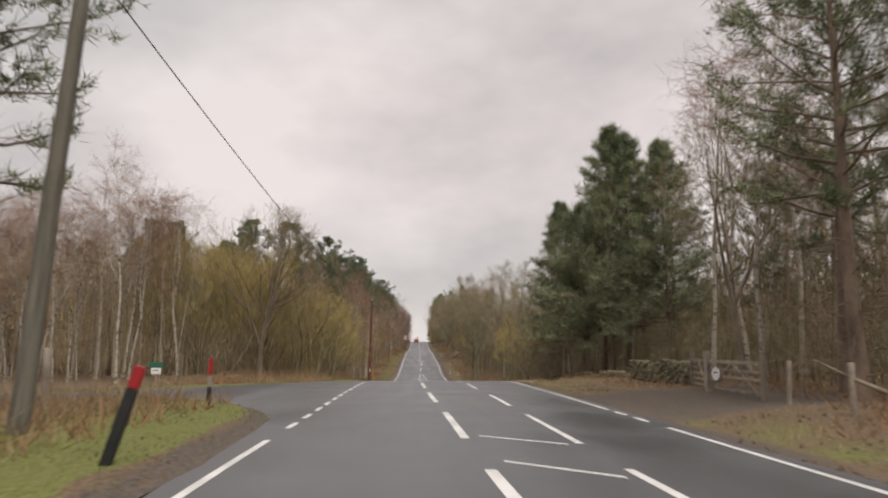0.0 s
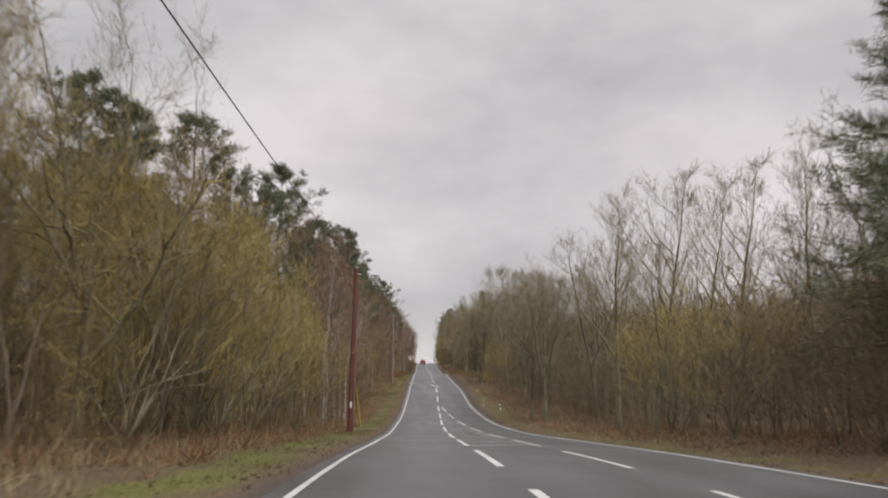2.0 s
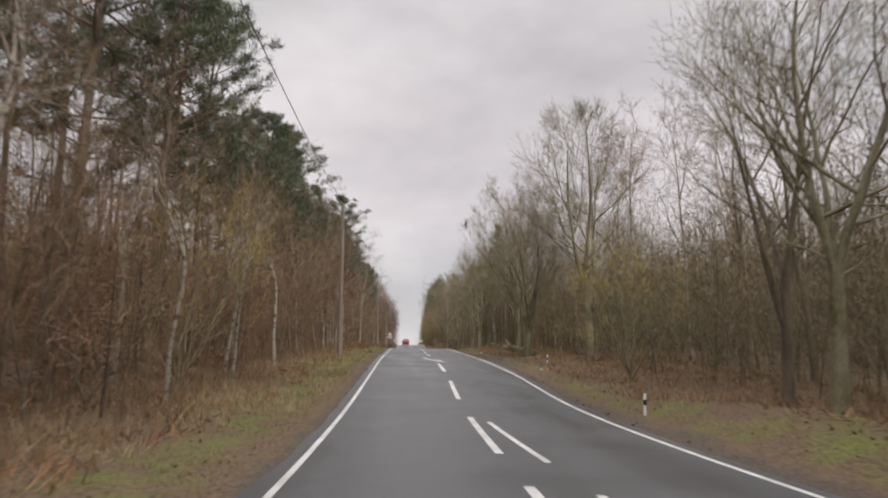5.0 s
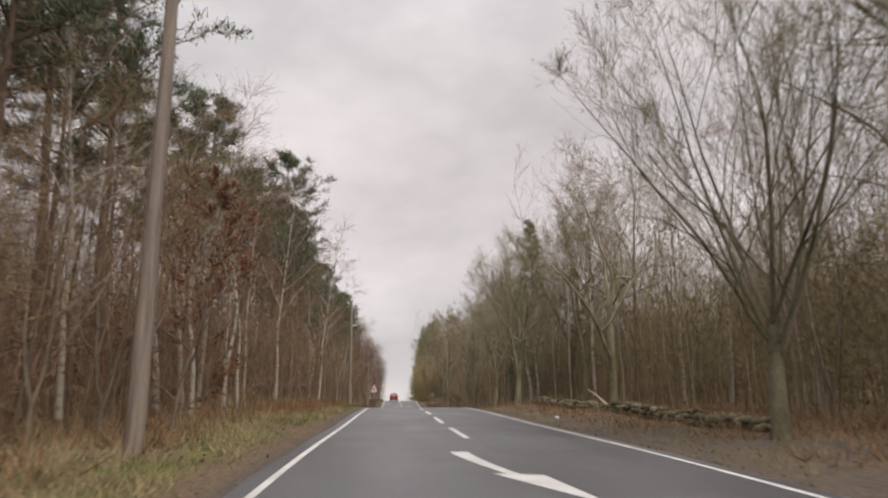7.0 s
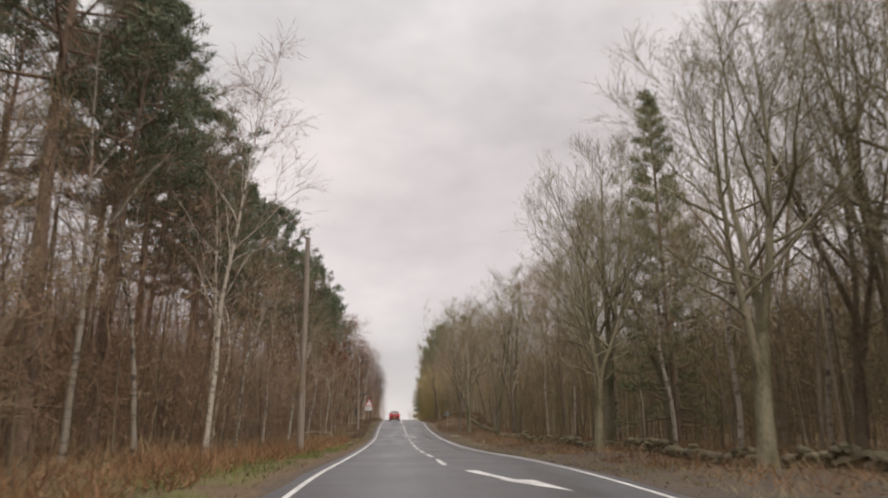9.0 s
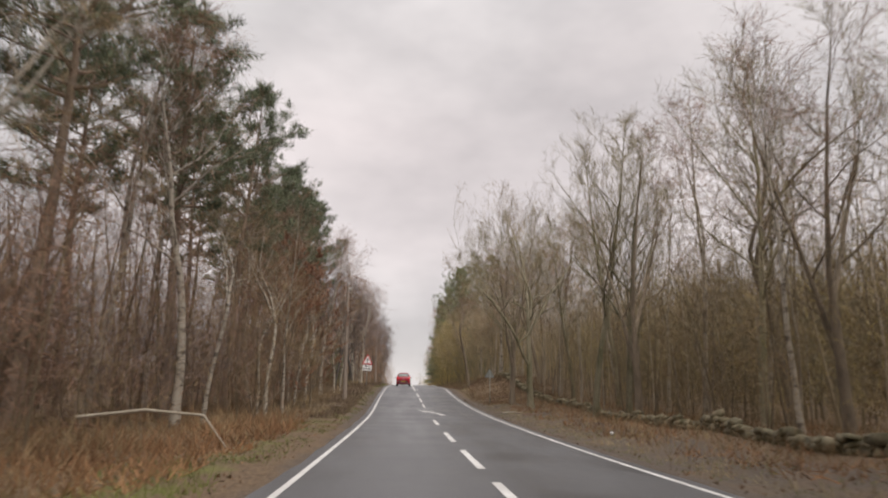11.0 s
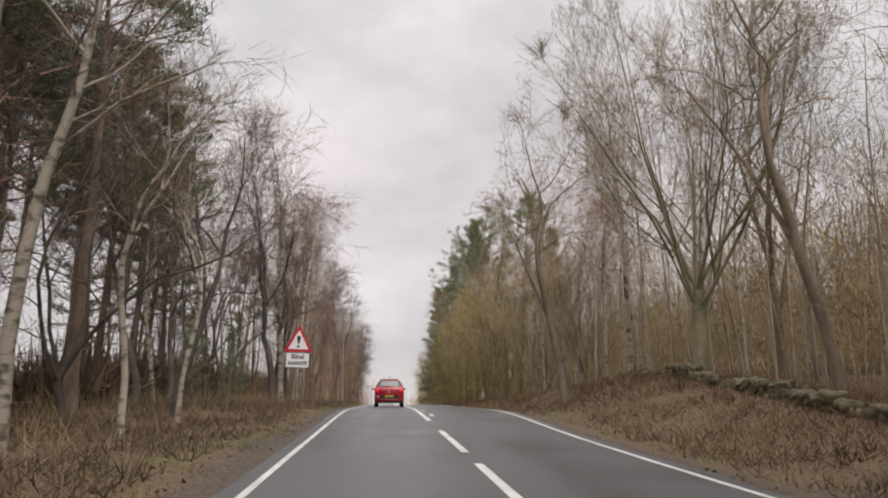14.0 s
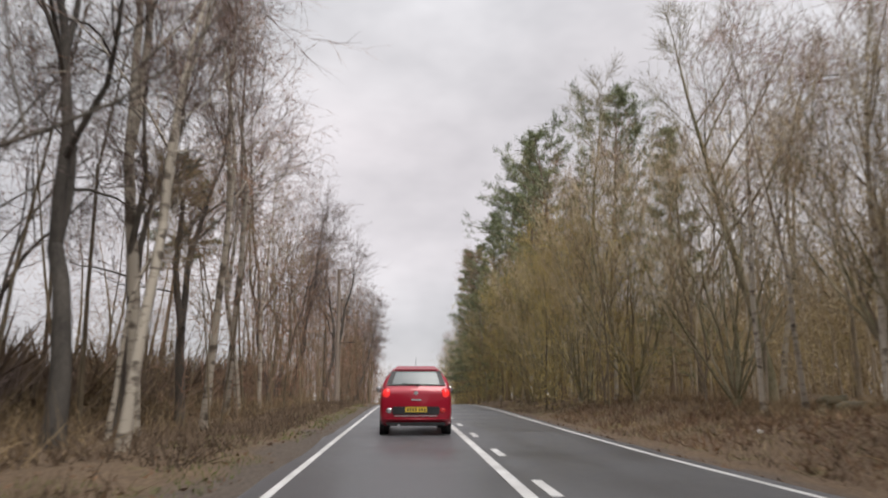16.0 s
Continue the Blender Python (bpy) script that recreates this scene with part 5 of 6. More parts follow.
def stone_wall(label, path, height, own, seed, ruin=0.0):
    """A dry stone wall along (x, y) points; stones between the y of own are single pieces."""
    rng = random.Random(seed)
    ob = thing("dry_stone_wall", Matrix(), label, "stone wall")
    ys = [p[1] for p in path]
    xs = [p[0] for p in path]
    core, loose_v, loose_f, count, single = Geo(), [], [], 0, 0
    cy = np.arange(ys[0], ys[-1], 1.0)
    cv, cf = [], []
    for i, y in enumerate(cy):
        x = float(np.interp(y, ys, xs))
        z = ground_z(x, y)
        h = height * (1 - ruin * (0.5 + 0.5 * noise.noise(Vector((y * 0.35, seed, 0))))) - 0.12
        cv += [(x - 0.17, y, z - 0.3), (x - 0.12, y, z + h), (x + 0.12, y, z + h), (x + 0.17, y, z - 0.3)]
        if i:
            k = 4 * i
            cf += [(k - 4 + j, k - 4 + (j + 1) % 4, k + (j + 1) % 4, k + j) for j in range(4)]
    child("core", mesh_np("core", cv, cf, M["stone"]), ob, "dark rubble core")
    base = [np.array([v.co for v in me.vertices]) for me in STONES]
    tris = []
    for me in STONES:
        me.calc_loop_triangles()
        tris.append(np.array([t.vertices for t in me.loop_triangles]))
    z0, course = 0.0, 0
    while z0 < height - 0.05:
        top = z0 > height - 0.2
        ch = rng.uniform(0.10, 0.18)
        y = ys[0]
        while y < ys[-1]:
            ln = rng.uniform(0.16, 0.50)
            yc = y + ln / 2
            y += ln + 0.008
            limit = height * (1 - ruin * (0.5 + 0.5 * noise.noise(Vector((yc * 0.35, seed, 0))))) + 0.15 * noise.noise(Vector((yc * 0.8, seed, 4)))
            if z0 + ch > limit or rng.random() < 0.13:
                continue
            x = float(np.interp(yc, ys, xs)) + rng.uniform(-0.03, 0.03)
            z = ground_z(x, yc) + z0 + ch / 2 + 0.05 * noise.noise(Vector((yc * 1.7, z0, seed)))
            k = rng.randrange(8)
            m = pose(x - 0.04, yc, z, rng.uniform(-22, 22), rng.uniform(-16, 16), rng.uniform(-25, 25)) @ Matrix.Diagonal((rng.uniform(0.30, 0.46), ln * 1.04, ch * rng.uniform(0.8, 1.7), 1))
            if own[0] < yc < own[1] and single < 290:
                st = new("stone", STONES[k])
                st.parent = ob
                st.matrix_basis = m
                single += 1
            else:
                a = np.array(m)
                loose_v.append(base[k] @ a[:3, :3].T + a[:3, 3])
                loose_f.append(tris[k] + count)
                count += len(base[k])
        z0 += ch
        course += 1
    if count:
        tagged(child("stones", mesh_np("stones", np.concatenate(loose_v), np.concatenate(loose_f), M["stone_stuff"]), ob), kind="stuff")


stone_wall("tumbled mossy dry stone wall beside a field gate", ((13.5, 37.9), (13.3, 46)), 1.3, (38, 46), 5, 0.35)
stone_wall("collapsed stone wall buried in leaves and bracken", ((13.3, 46), (12.8, 54), (12.0, 64)), 0.55, (46, 54), 15, 0.65)
stone_wall("low mossy dry stone wall at the wood's edge", ((8.7, 150), (8.9, 165), (9.25, 183), (9.65, 199), (10.0, 220), (10.4, 243), (10.6, 257), (10.2, 264)), 0.66, (164, 181), 6, 0.7)
stone_wall("collapsed mossy stone wall on top of a bank", ((10.2, 264), (9.9, 270), (9.9, 285), (10.1, 292)), 0.62, (266, 276), 7, 0.6)

# loose wood and rubbish
for x, y, z, rz, pts, r, text in (
    (6.35, 244.6, 0.05, 20, ((-0.9, 0, 0.0), (-0.2, 0.12, 0.05), (0.5, 0.05, 0.03), (1.1, -0.1, 0.0)), 0.045, "pale peeled fallen branch lying on the verge"),
    (7.1, 46.5, 0.05, -30, ((-0.5, 0, 0.0), (0, 0.1, 0.06), (0.6, 0, 0.02), (0.7, 0.2, 0.15)), 0.035, "pale broken branch on the muddy verge"),
    (9.3, 166.4, 0.35, 98, ((-1.4, 0, -0.30), (-0.4, 0.05, 0.05), (0.6, 0, 0.42), (1.5, 0.05, 0.75)), 0.06, "pale fallen birch stem leaning on the wall"),
    (-5.6, 216.0, 0.5, 10, ((-1.6, 0, 0.25), (-0.3, 0.1, 0.40), (0.9, 0.0, 0.30), (1.4, -0.1, -0.35)), 0.04, "arched dead branch in the verge's bracken"),
    (-5.2, 246.5, 0.05, 5, ((-1.5, 0, 0.0), (-0.3, 0.08, 0.06), (0.9, 0.0, 0.02), (1.3, 0, 0.0)), 0.05, "fallen pale branch in dead grass"),
):
    ob = thing("fallen_branch", pose(x, y, ground_z(x, y) + z, 0, 0, rz), text, "branch")
    g = Geo()
    g.tube(pts, np.array([1, 0.9, 0.7, 0.35]) * r, 7)
    child("limb", g.mesh("limb", M["peeled"], True), ob)
for x, y, s in ((6.2, 162.3, 0.16), (6.6, 136.5, 0.12), (6.9, 226.0, 0.13), (6.4, 288.5, 0.10)):
    ob = thing("litter", pose(x, y, ground_z(x, y) + s * 0.3, 20, 30, random.uniform(0, 90)), "crumpled pale scrap of litter on the verge", "litter", "scraps of litter")
    bm = bmesh.new()
    bmesh.ops.create_icosphere(bm, subdivisions=2, radius=s * 0.5)
    for v in bm.verts:
        v.co *= 1 + 0.35 * noise.noise(v.co * 30)
    part("scrap", bm, M["white"], ob)


# ---- vehicles ----
def loft(stations, top_ratio=0.76):
    """A car body from stations of (y, half width, sill height, belt height, roof height)."""
    rows = []
    for y, w, zb, belt, roof in stations:
        tall = smooth(0.12, 0.5, roof - belt)
        wt = w * (0.90 + (top_ratio - 0.90) * tall)
        half = [(w * 0.86, zb), (w * 0.97, zb + 0.05), (w, zb + (belt - zb) * 0.35), (w * 0.995, zb + (belt - zb) * 0.7), (w * 0.96, belt - 0.01),
                (w * 0.93, belt + 0.03 * tall), (wt * 1.03, roof - 0.10 * tall), (wt * 0.93, roof - 0.03 * tall), (wt * 0.6, roof), (0, roof + 0.012)]
        rows.append([(x, y, z) for x, z in half] + [(-x, y, z) for x, z in half[-2::-1]])
    n = len(rows[0])
    bm = bmesh.new()
    vs = [[bm.verts.new(p) for p in row] for row in rows]
    for a, b in zip(vs, vs[1:]):
        for i in range(n):
            bm.faces.new((a[i], a[(i + 1) % n], b[(i + 1) % n], b[i]))
    bm.faces.new(vs[0][::-1])
    bm.faces.new(vs[-1])
    bmesh.ops.recalc_face_normals(bm, faces=bm.faces)
    return bm


def panel(bm, corners, thick, way=(0, -1, 0)):
    """A thick plate over four corners."""
    w = Vector(way) * thick
    a = [bm.verts.new(Vector(c)) for c in corners]
    b = [bm.verts.new(Vector(c) + w) for c in corners]
    n = len(corners)
    bm.faces.new(b)
    bm.faces.new(a[::-1])
    for i in range(n):
        bm.faces.new((a[i], a[(i + 1) % n], b[(i + 1) % n], b[i]))
    bmesh.ops.recalc_face_normals(bm, faces=bm.faces)
    return bm


def blob(bm, c, r, seg=18):
    bmesh.ops.create_uvsphere(bm, u_segments=seg, v_segments=seg // 2, radius=1, matrix=Matrix.Translation(c) @ Matrix.Diagonal((*r, 1)))
    return bm


def wheel(parent, x, y, r, w):
    hub = part("wheel", rod(bmesh.new(), (x - w * 0.3, y, r), (x + w * 0.3, y, r), r * 0.62, None, 24), M["black"], parent, "road wheel")
    g = Geo()
    a = np.linspace(0, 2 * np.pi, 25)
    prof = ((-0.5, 0.64), (-0.5, 0.92), (-0.36, 1.0), (0.36, 1.0), (0.5, 0.92), (0.5, 0.64))
    v = [(x + u * w, y + k * r * math.cos(t), r + k * r * math.sin(t)) for t in a[:-1] for u, k in prof]
    f = [(i * 6 + j, i * 6 + (j + 1) % 6, ((i + 1) % 24) * 6 + (j + 1) % 6, ((i + 1) % 24) * 6 + j) for i in range(24) for j in range(6)]
    child("tyre", mesh_np("tyre", v, f, M["rubber"], True), hub, "black rubber tyre")
    s = 1 if x > 0 else -1
    part("rim", rod(bmesh.new(), (x + s * w * 0.28, y, r), (x + s * w * 0.44, y, r), r * 0.60, r * 0.45, 20), M["steel"], hub, "silver alloy rim")


def red_car(x, y):
    ob = thing("red_car", pose(x, y, road_z(y) + 0.002, math.degrees(math.atan((road_z(y + 2) - road_z(y)) / 2)), 0, 0), "shiny dark red family hatchback standing on the damp road", "car")
    st = ((0.0, 0.80, 0.42, 1.00, 1.02), (0.05, 0.855, 0.32, 1.10, 1.12), (0.13, 0.88, 0.27, 1.15, 1.25), (0.22, 0.89, 0.24, 1.16, 1.45), (0.34, 0.89, 0.22, 1.16, 1.60),
          (0.6, 0.89, 0.22, 1.15, 1.665), (1.6, 0.89, 0.22, 1.10, 1.67), (2.4, 0.89, 0.22, 1.04, 1.62), (2.8, 0.89, 0.22, 0.97, 1.42), (3.15, 0.88, 0.22, 0.96, 1.10),
          (3.3, 0.87, 0.22, 0.94, 1.0), (3.8, 0.84, 0.22, 0.84, 0.88), (4.05, 0.76, 0.26, 0.72, 0.76), (4.14, 0.62, 0.36, 0.6, 0.62))
    bm = loft(st, 0.69)
    part("body", bm, M["car_red"], ob, "glossy red bodywork", True)
    part("rear_window", panel(bmesh.new(), ((-0.59, 0.105, 1.225), (0.59, 0.105, 1.225), (0.50, 0.245, 1.525), (-0.50, 0.245, 1.525)), 0.03, (0, -0.93, 0.36)), M["glass_sky"], ob, "rear window with the sky's reflection as grey-blue colour")
    part("window_surround", panel(bmesh.new(), ((-0.74, 0.105, 1.20), (0.74, 0.105, 1.20), (0.61, 0.265, 1.55), (-0.61, 0.265, 1.55)), 0.03, (0, -0.93, 0.36)), M["black"], ob, "black window surround")
    for s in (-1, 1):
        part("side_window", panel(bmesh.new(), ((s * 0.825, 0.45, 1.21), (s * 0.825, 2.72, 1.10), (s * 0.675, 2.3, 1.50), (s * 0.665, 0.6, 1.53)), 0.012, (s * 0.97, 0, 0.25)), M["glass_sky"], ob, "side window with the sky's reflection as grey-blue colour")
        lamp = part("tail_light", blob(bmesh.new(), (s * 0.725, 0.035, 1.01), (0.105, 0.06, 0.12)), M["tail_lit"], ob, "glowing rounded red tail light", True)
        part("lamp_rim", blob(bmesh.new(), (s * 0.725, 0.05, 1.01), (0.125, 0.05, 0.14)), M["tail"], lamp, "dark red lamp rim", True)
        part("bumper_lamp", blob(bmesh.new(), (s * 0.66, -0.005, 0.60), (0.075, 0.02, 0.065)), M["tail"] if s > 0 else M["chrome"], ob, "small round bumper lamp", True)
        mirror = part("door_mirror", blob(bmesh.new(), (s * 1.0, 2.72, 1.10), (0.10, 0.07, 0.085)), M["black"], ob, "black door mirror", True)
        part("mirror_glass", blob(bmesh.new(), (s * 1.0, 2.655, 1.10), (0.08, 0.012, 0.065)), M["chrome"], mirror, "mirror glass", True)
        part("mirror_stalk", rod(bmesh.new(), (s * 0.86, 2.76, 1.04), (s * 0.96, 2.74, 1.07), 0.03, 0.025, 8), M["black"], mirror)
        for wy in (0.78, 3.38):
            wheel(ob, s * 0.775, wy, 0.315, 0.205)
            part("arch", rod(bmesh.new(), (s * 0.80, wy, 0.34), (s * 0.896, wy, 0.34), 0.37, None, 24), M["black"], ob, "dark wheel arch")
    part("bumper_panel", box(bmesh.new(), 0, 0.0, 0.60, 1.16, 0.05, 0.20, 0.02), M["black"], ob, "black bumper insert")
    plate = part("number_plate", box(bmesh.new(), 0, -0.028, 0.625, 0.53, 0.012, 0.125, 0.006), M["plate"], ob, "yellow rear number plate")
    for k in range(7):
        part("bar", box(bmesh.new(), -0.20 + k * 0.066 + (0.02 if k > 3 else 0), -0.0355, 0.625, 0.036, 0.004, 0.075), M["black"], plate, "dark bar of writing")
    part("chrome_strip", box(bmesh.new(), 0, 0.0, 0.475, 1.05, 0.04, 0.02, 0.005), M["chrome"], ob, "thin chrome strip")
    part("bumper", box(bmesh.new(), 0, 0.03, 0.40, 1.60, 0.10, 0.12, 0.045), M["car_red"], ob, "red lower bumper", True)
    part("valance", box(bmesh.new(), 0, 0.09, 0.29, 1.45, 0.14, 0.12, 0.03), M["black"], ob, "black lower valance")
    part("exhaust", rod(bmesh.new(), (-0.42, -0.01, 0.245), (-0.42, 0.25, 0.245), 0.035, None, 14), M["chrome"], ob, "exhaust pipe")
    wiper = part("wiper", rod(bmesh.new(), (0.05, 0.07, 1.225), (-0.34, 0.08, 1.25), 0.014, 0.009, 6), M["black"], ob, "black rear wiper")
    part("wiper_hub", blob(bmesh.new(), (0.05, 0.07, 1.215), (0.035, 0.03, 0.03), 10), M["black"], wiper, "", True)
    part("badge", rod(bmesh.new(), (0, 0.02, 1.03), (0, -0.014, 1.03), 0.055, 0.05, 20), M["chrome"], ob, "round chrome badge")
    part("boot_handle", box(bmesh.new(), 0, -0.005, 0.86, 0.26, 0.03, 0.035, 0.01), M["chrome"], ob, "boot handle strip")
    part("spoiler", panel(bmesh.new(), ((-0.54, 0.26, 1.57), (0.54, 0.26, 1.57), (0.48, 0.50, 1.655), (-0.48, 0.50, 1.655)), 0.035, (0, -0.2, 1)), M["car_red"], ob, "red roof spoiler")
    part("aerial", rod(bmesh.new(), (0, 0.75, 1.66), (0, 0.58, 1.92), 0.008, 0.004, 6), M["black"], ob, "thin roof aerial")


def white_van(x, y):
    ob = thing("white_van", pose(x, y, road_z(y) + 0.002, math.degrees(math.atan((road_z(y + 3) - road_z(y)) / 3)), 0, 0), "tall plain white panel van on the road", "van")
    st = ((0.0, 0.92, 0.45, 1.3, 2.42), (0.06, 0.97, 0.38, 1.3, 2.50), (0.4, 0.99, 0.34, 1.3, 2.54), (3.4, 0.99, 0.34, 1.3, 2.54), (3.9, 0.98, 0.34, 1.25, 2.35), (4.6, 0.96, 0.34, 1.2, 1.45), (5.1, 0.92, 0.34, 1.0, 1.1), (5.3, 0.8, 0.4, 0.8, 0.85))
    part("body", loft(st, 0.88), M["van_white"], ob, "white bodywork", True)
    for s in (-1, 1):
        door = part("rear_door", panel(bmesh.new(), ((s * 0.02, -0.002, 0.55), (s * 0.86, -0.002, 0.55), (s * 0.80, 0.01, 2.30), (s * 0.02, 0.01, 2.30)), 0.02), M["van_white"], ob, "white rear door")
        part("handle", box(bmesh.new(), s * 0.10, -0.035, 1.1, 0.03, 0.03, 0.18, 0.006), M["black"], door)
        part("tail_light", box(bmesh.new(), s * 0.92, 0.0, 0.95, 0.09, 0.06, 0.42, 0.02), M["tail"], ob, "tall red tail light")
        for wy in (1.0, 4.3):
            wheel(ob, s * 0.84, wy, 0.34, 0.22)
    plate = part("number_plate", box(bmesh.new(), -0.25, -0.032, 0.66, 0.52, 0.012, 0.12, 0.005), M["plate"], ob, "yellow rear number plate")
    part("bar", box(bmesh.new(), -0.25, -0.0395, 0.66, 0.42, 0.004, 0.07), M["black"], plate, "dark bar of writing")
    part("sticker", panel(bmesh.new(), ((0.25, -0.024, 0.85), (0.55, -0.024, 0.85), (0.55, -0.024, 1.05), (0.40, -0.024, 1.22), (0.25, -0.024, 1.05)), 0.004), M["sign_red"], ob, "red house-shaped sticker")
    part("bumper", box(bmesh.new(), 0, 0.0, 0.46, 1.84, 0.14, 0.16, 0.03), M["black"], ob, "black rear bumper")


red_car(-0.58, 291.8)
white_van(-0.70, 352.0)


# ---- deep woods, undergrowth and grass: uncountable growth ----
def ground_many(x, y):
    return np.array([ground_z(float(a), float(b)) for a, b in zip(x, y)])


def deep_woods(name, label, side, count, seed, near, far, y0, y1, key_mat, tall, twigs=120, width=0.035, stem=(0.05, 0.13), low=0.25, skip=None, spread=0.06, stem_mat="bark_stuff", bend=0.07):
    """Slim stems with twiggy tops, far in among the trees."""
    rng = np.random.default_rng(seed)
    wood, crown = Geo(), Geo()
    ys = rng.uniform(y0, y1, count)
    off = near + (far - near) * rng.uniform(0, 1, count) ** 0.8
    for y, o in zip(ys, off):
        x = left_x(y) - o if side < 0 else left_x(y) + road_w(y) + o
        if skip and skip(x, y):
            continue
        h = tall * rng.uniform(0.55, 1.1)
        p = wander(rng, (x, y, ground_z(x, y) - 0.2), (0, 0, 1), h, 5, bend)
        wood.tube(p, rng.uniform(*stem) * np.array([1.2, 0.9, 0.7, 0.45, 0.15]), 4)
        s = rng.uniform(low, 1.0, twigs) * 4
        j = np.minimum(s.astype(int), 3)
        reach = spread * h
        base = p[j] + (p[j + 1] - p[j]) * (s - j)[:, None] + rng.normal(size=(twigs, 3)) * (reach, reach, 0.3)
        crown.blades(base, unit(rng.normal(size=(twigs, 3)) + (0, 0, 0.5)) * rng.uniform(0.4, 1.5, twigs)[:, None], np.full(twigs, width), rng)
    ob = thing(name, Matrix(), label, "woodland", kind="stuff")
    child("stems", wood.mesh("stems", M[stem_mat]), ob)
    child("twigs", crown.mesh("twigs", M[key_mat]), ob)


M["bark_stuff"] = noise_mat("bark_far", (0.098, 0.076, 0.049), (0.255, 0.203, 0.130), 0.4, 4, 0.9, 0, 0.45, island=True)
M["birch_far"] = noise_mat("pale_birch_stems", (0.25, 0.205, 0.155), (0.50, 0.43, 0.335), 0.5, 4, 0.85, 0, 0.35, island=True)
DEEP = "dense bare brown trees deep inside the wood"
WOOD = "mid-wood bare trees with fine twiggy crowns"
THICK = "dense thicket of thin bare stems along the wood's edge"
deep_woods("deep_woodland", DEEP, -1, 440, 101, 11, 40, 70, 250, "twig", 12)
deep_woods("deep_woodland", DEEP, -1, 26, 102, 9, 18, 285, 380, "twig_purple", 13, 150, 0.02)
# twigs here carry the wood's inner shade in their colour
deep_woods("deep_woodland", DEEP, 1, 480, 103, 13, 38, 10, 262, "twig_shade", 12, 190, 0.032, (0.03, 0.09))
deep_woods("deep_woodland", DEEP, 1, 260, 106, 13, 36, 255, 400, "twig_pale", 12, 190, 0.032, (0.03, 0.09))
deep_woods("deep_woodland", DEEP, -1, 190, 104, 14, 60, 56, 100, "twig_pale", 10, 150, 0.03)
deep_woods("deep_woodland", DEEP, -1, 110, 105, 9, 34, -10, 18, "twig", 10)
for side, seed, colour in ((-1, 111, "twig_purple"), (1, 112, "twig_olive")):
    deep_woods("far_woodland", "distant trees that line the road beyond the summit", side, 190, seed, 3, 18, 350, 560, colour, 17, 110, 0.07)
deep_woods("thicket", THICK, -1, 50, 121, 4.6, 9, 58, 88, "twig_olive", 7.5, 190, 0.013, (0.012, 0.035), 0.08)
deep_woods("thicket", THICK, -1, 330, 122, 4.4, 10, 88, 262, "twig_purple", 8.5, 170, 0.014, (0.012, 0.04), 0.08)
deep_woods("thicket", THICK, -1, 36, 123, 5.0, 9, 285, 345, "twig", 4.5, 150, 0.013, (0.012, 0.03), 0.05)
deep_woods("thicket", THICK, 1, 150, 124, 5.2, 12, 55, 148, "twig_grey", 7, 170, 0.014, (0.012, 0.04), 0.08)
deep_woods("thicket", THICK, 1, 260, 125, 7.0, 14, 148, 262, "twig", 8.5, 170, 0.014, (0.012, 0.04), 0.08)
deep_woods("thicket", THICK, 1, 120, 128, 1.9, 5, 302, 380, "twig_olive", 10, 190, 0.016, (0.012, 0.04), 0.06)
deep_woods("thicket", THICK, -1, 70, 129, 3.4, 6, 290, 380, "twig_purple", 12, 190, 0.016, (0.012, 0.04), 0.06)
deep_woods("thicket", THICK, 1, 110, 126, 7.0, 14, 262, 345, "twig_pale", 10, 220, 0.014, (0.012, 0.038), 0.10, None, 0.06, "birch_far", 0.05)
deep_woods("thicket", THICK, 1, 110, 127, 10, 18, 8, 55, "twig_grey", 8, 170, 0.014, (0.012, 0.04), 0.08)

deep_woods("birch_stand", "close stand of slim pale birch stems behind the side road", -1, 210, 151, 11, 38, 48, 72, "twig_pale", 10.5, 130, 0.014, (0.022, 0.05), 0.45, None, 0.05, "birch_far", 0.035)
deep_woods("birch_stand", "slim pale birch stems among brown trees", 1, 90, 152, 6.2, 13, 150, 300, "twig_pale", 11, 90, 0.014, (0.03, 0.06), 0.5, None, 0.05, "birch_far", 0.05)

deep_woods("mid_woodland", WOOD, 1, 240, 141, 9.5, 20, 138, 262, "twig_grey", 11.5, 220, 0.017, (0.03, 0.08), 0.25, None, 0.09)
deep_woods("mid_woodland", WOOD, 1, 80, 142, 8.5, 20, 56, 138, "twig_grey", 9.5, 220, 0.018, (0.04, 0.10), 0.25, None, 0.09)
deep_woods("mid_woodland", WOOD, -1, 240, 143, 7.5, 17, 96, 262, "twig_purple", 12, 200, 0.017, (0.04, 0.10), 0.22, None, 0.08)
deep_woods("mid_woodland", WOOD, -1, 18, 144, 5.5, 12, 284, 312, "twig_purple", 13, 220, 0.014, (0.03, 0.08), 0.15, None, 0.08)
deep_woods("mid_woodland", WOOD, 1, 60, 145, 8.0, 18, 262, 345, "twig_pale", 12, 170, 0.015, (0.04, 0.09), 0.25, None, 0.08, "birch_far", 0.05)


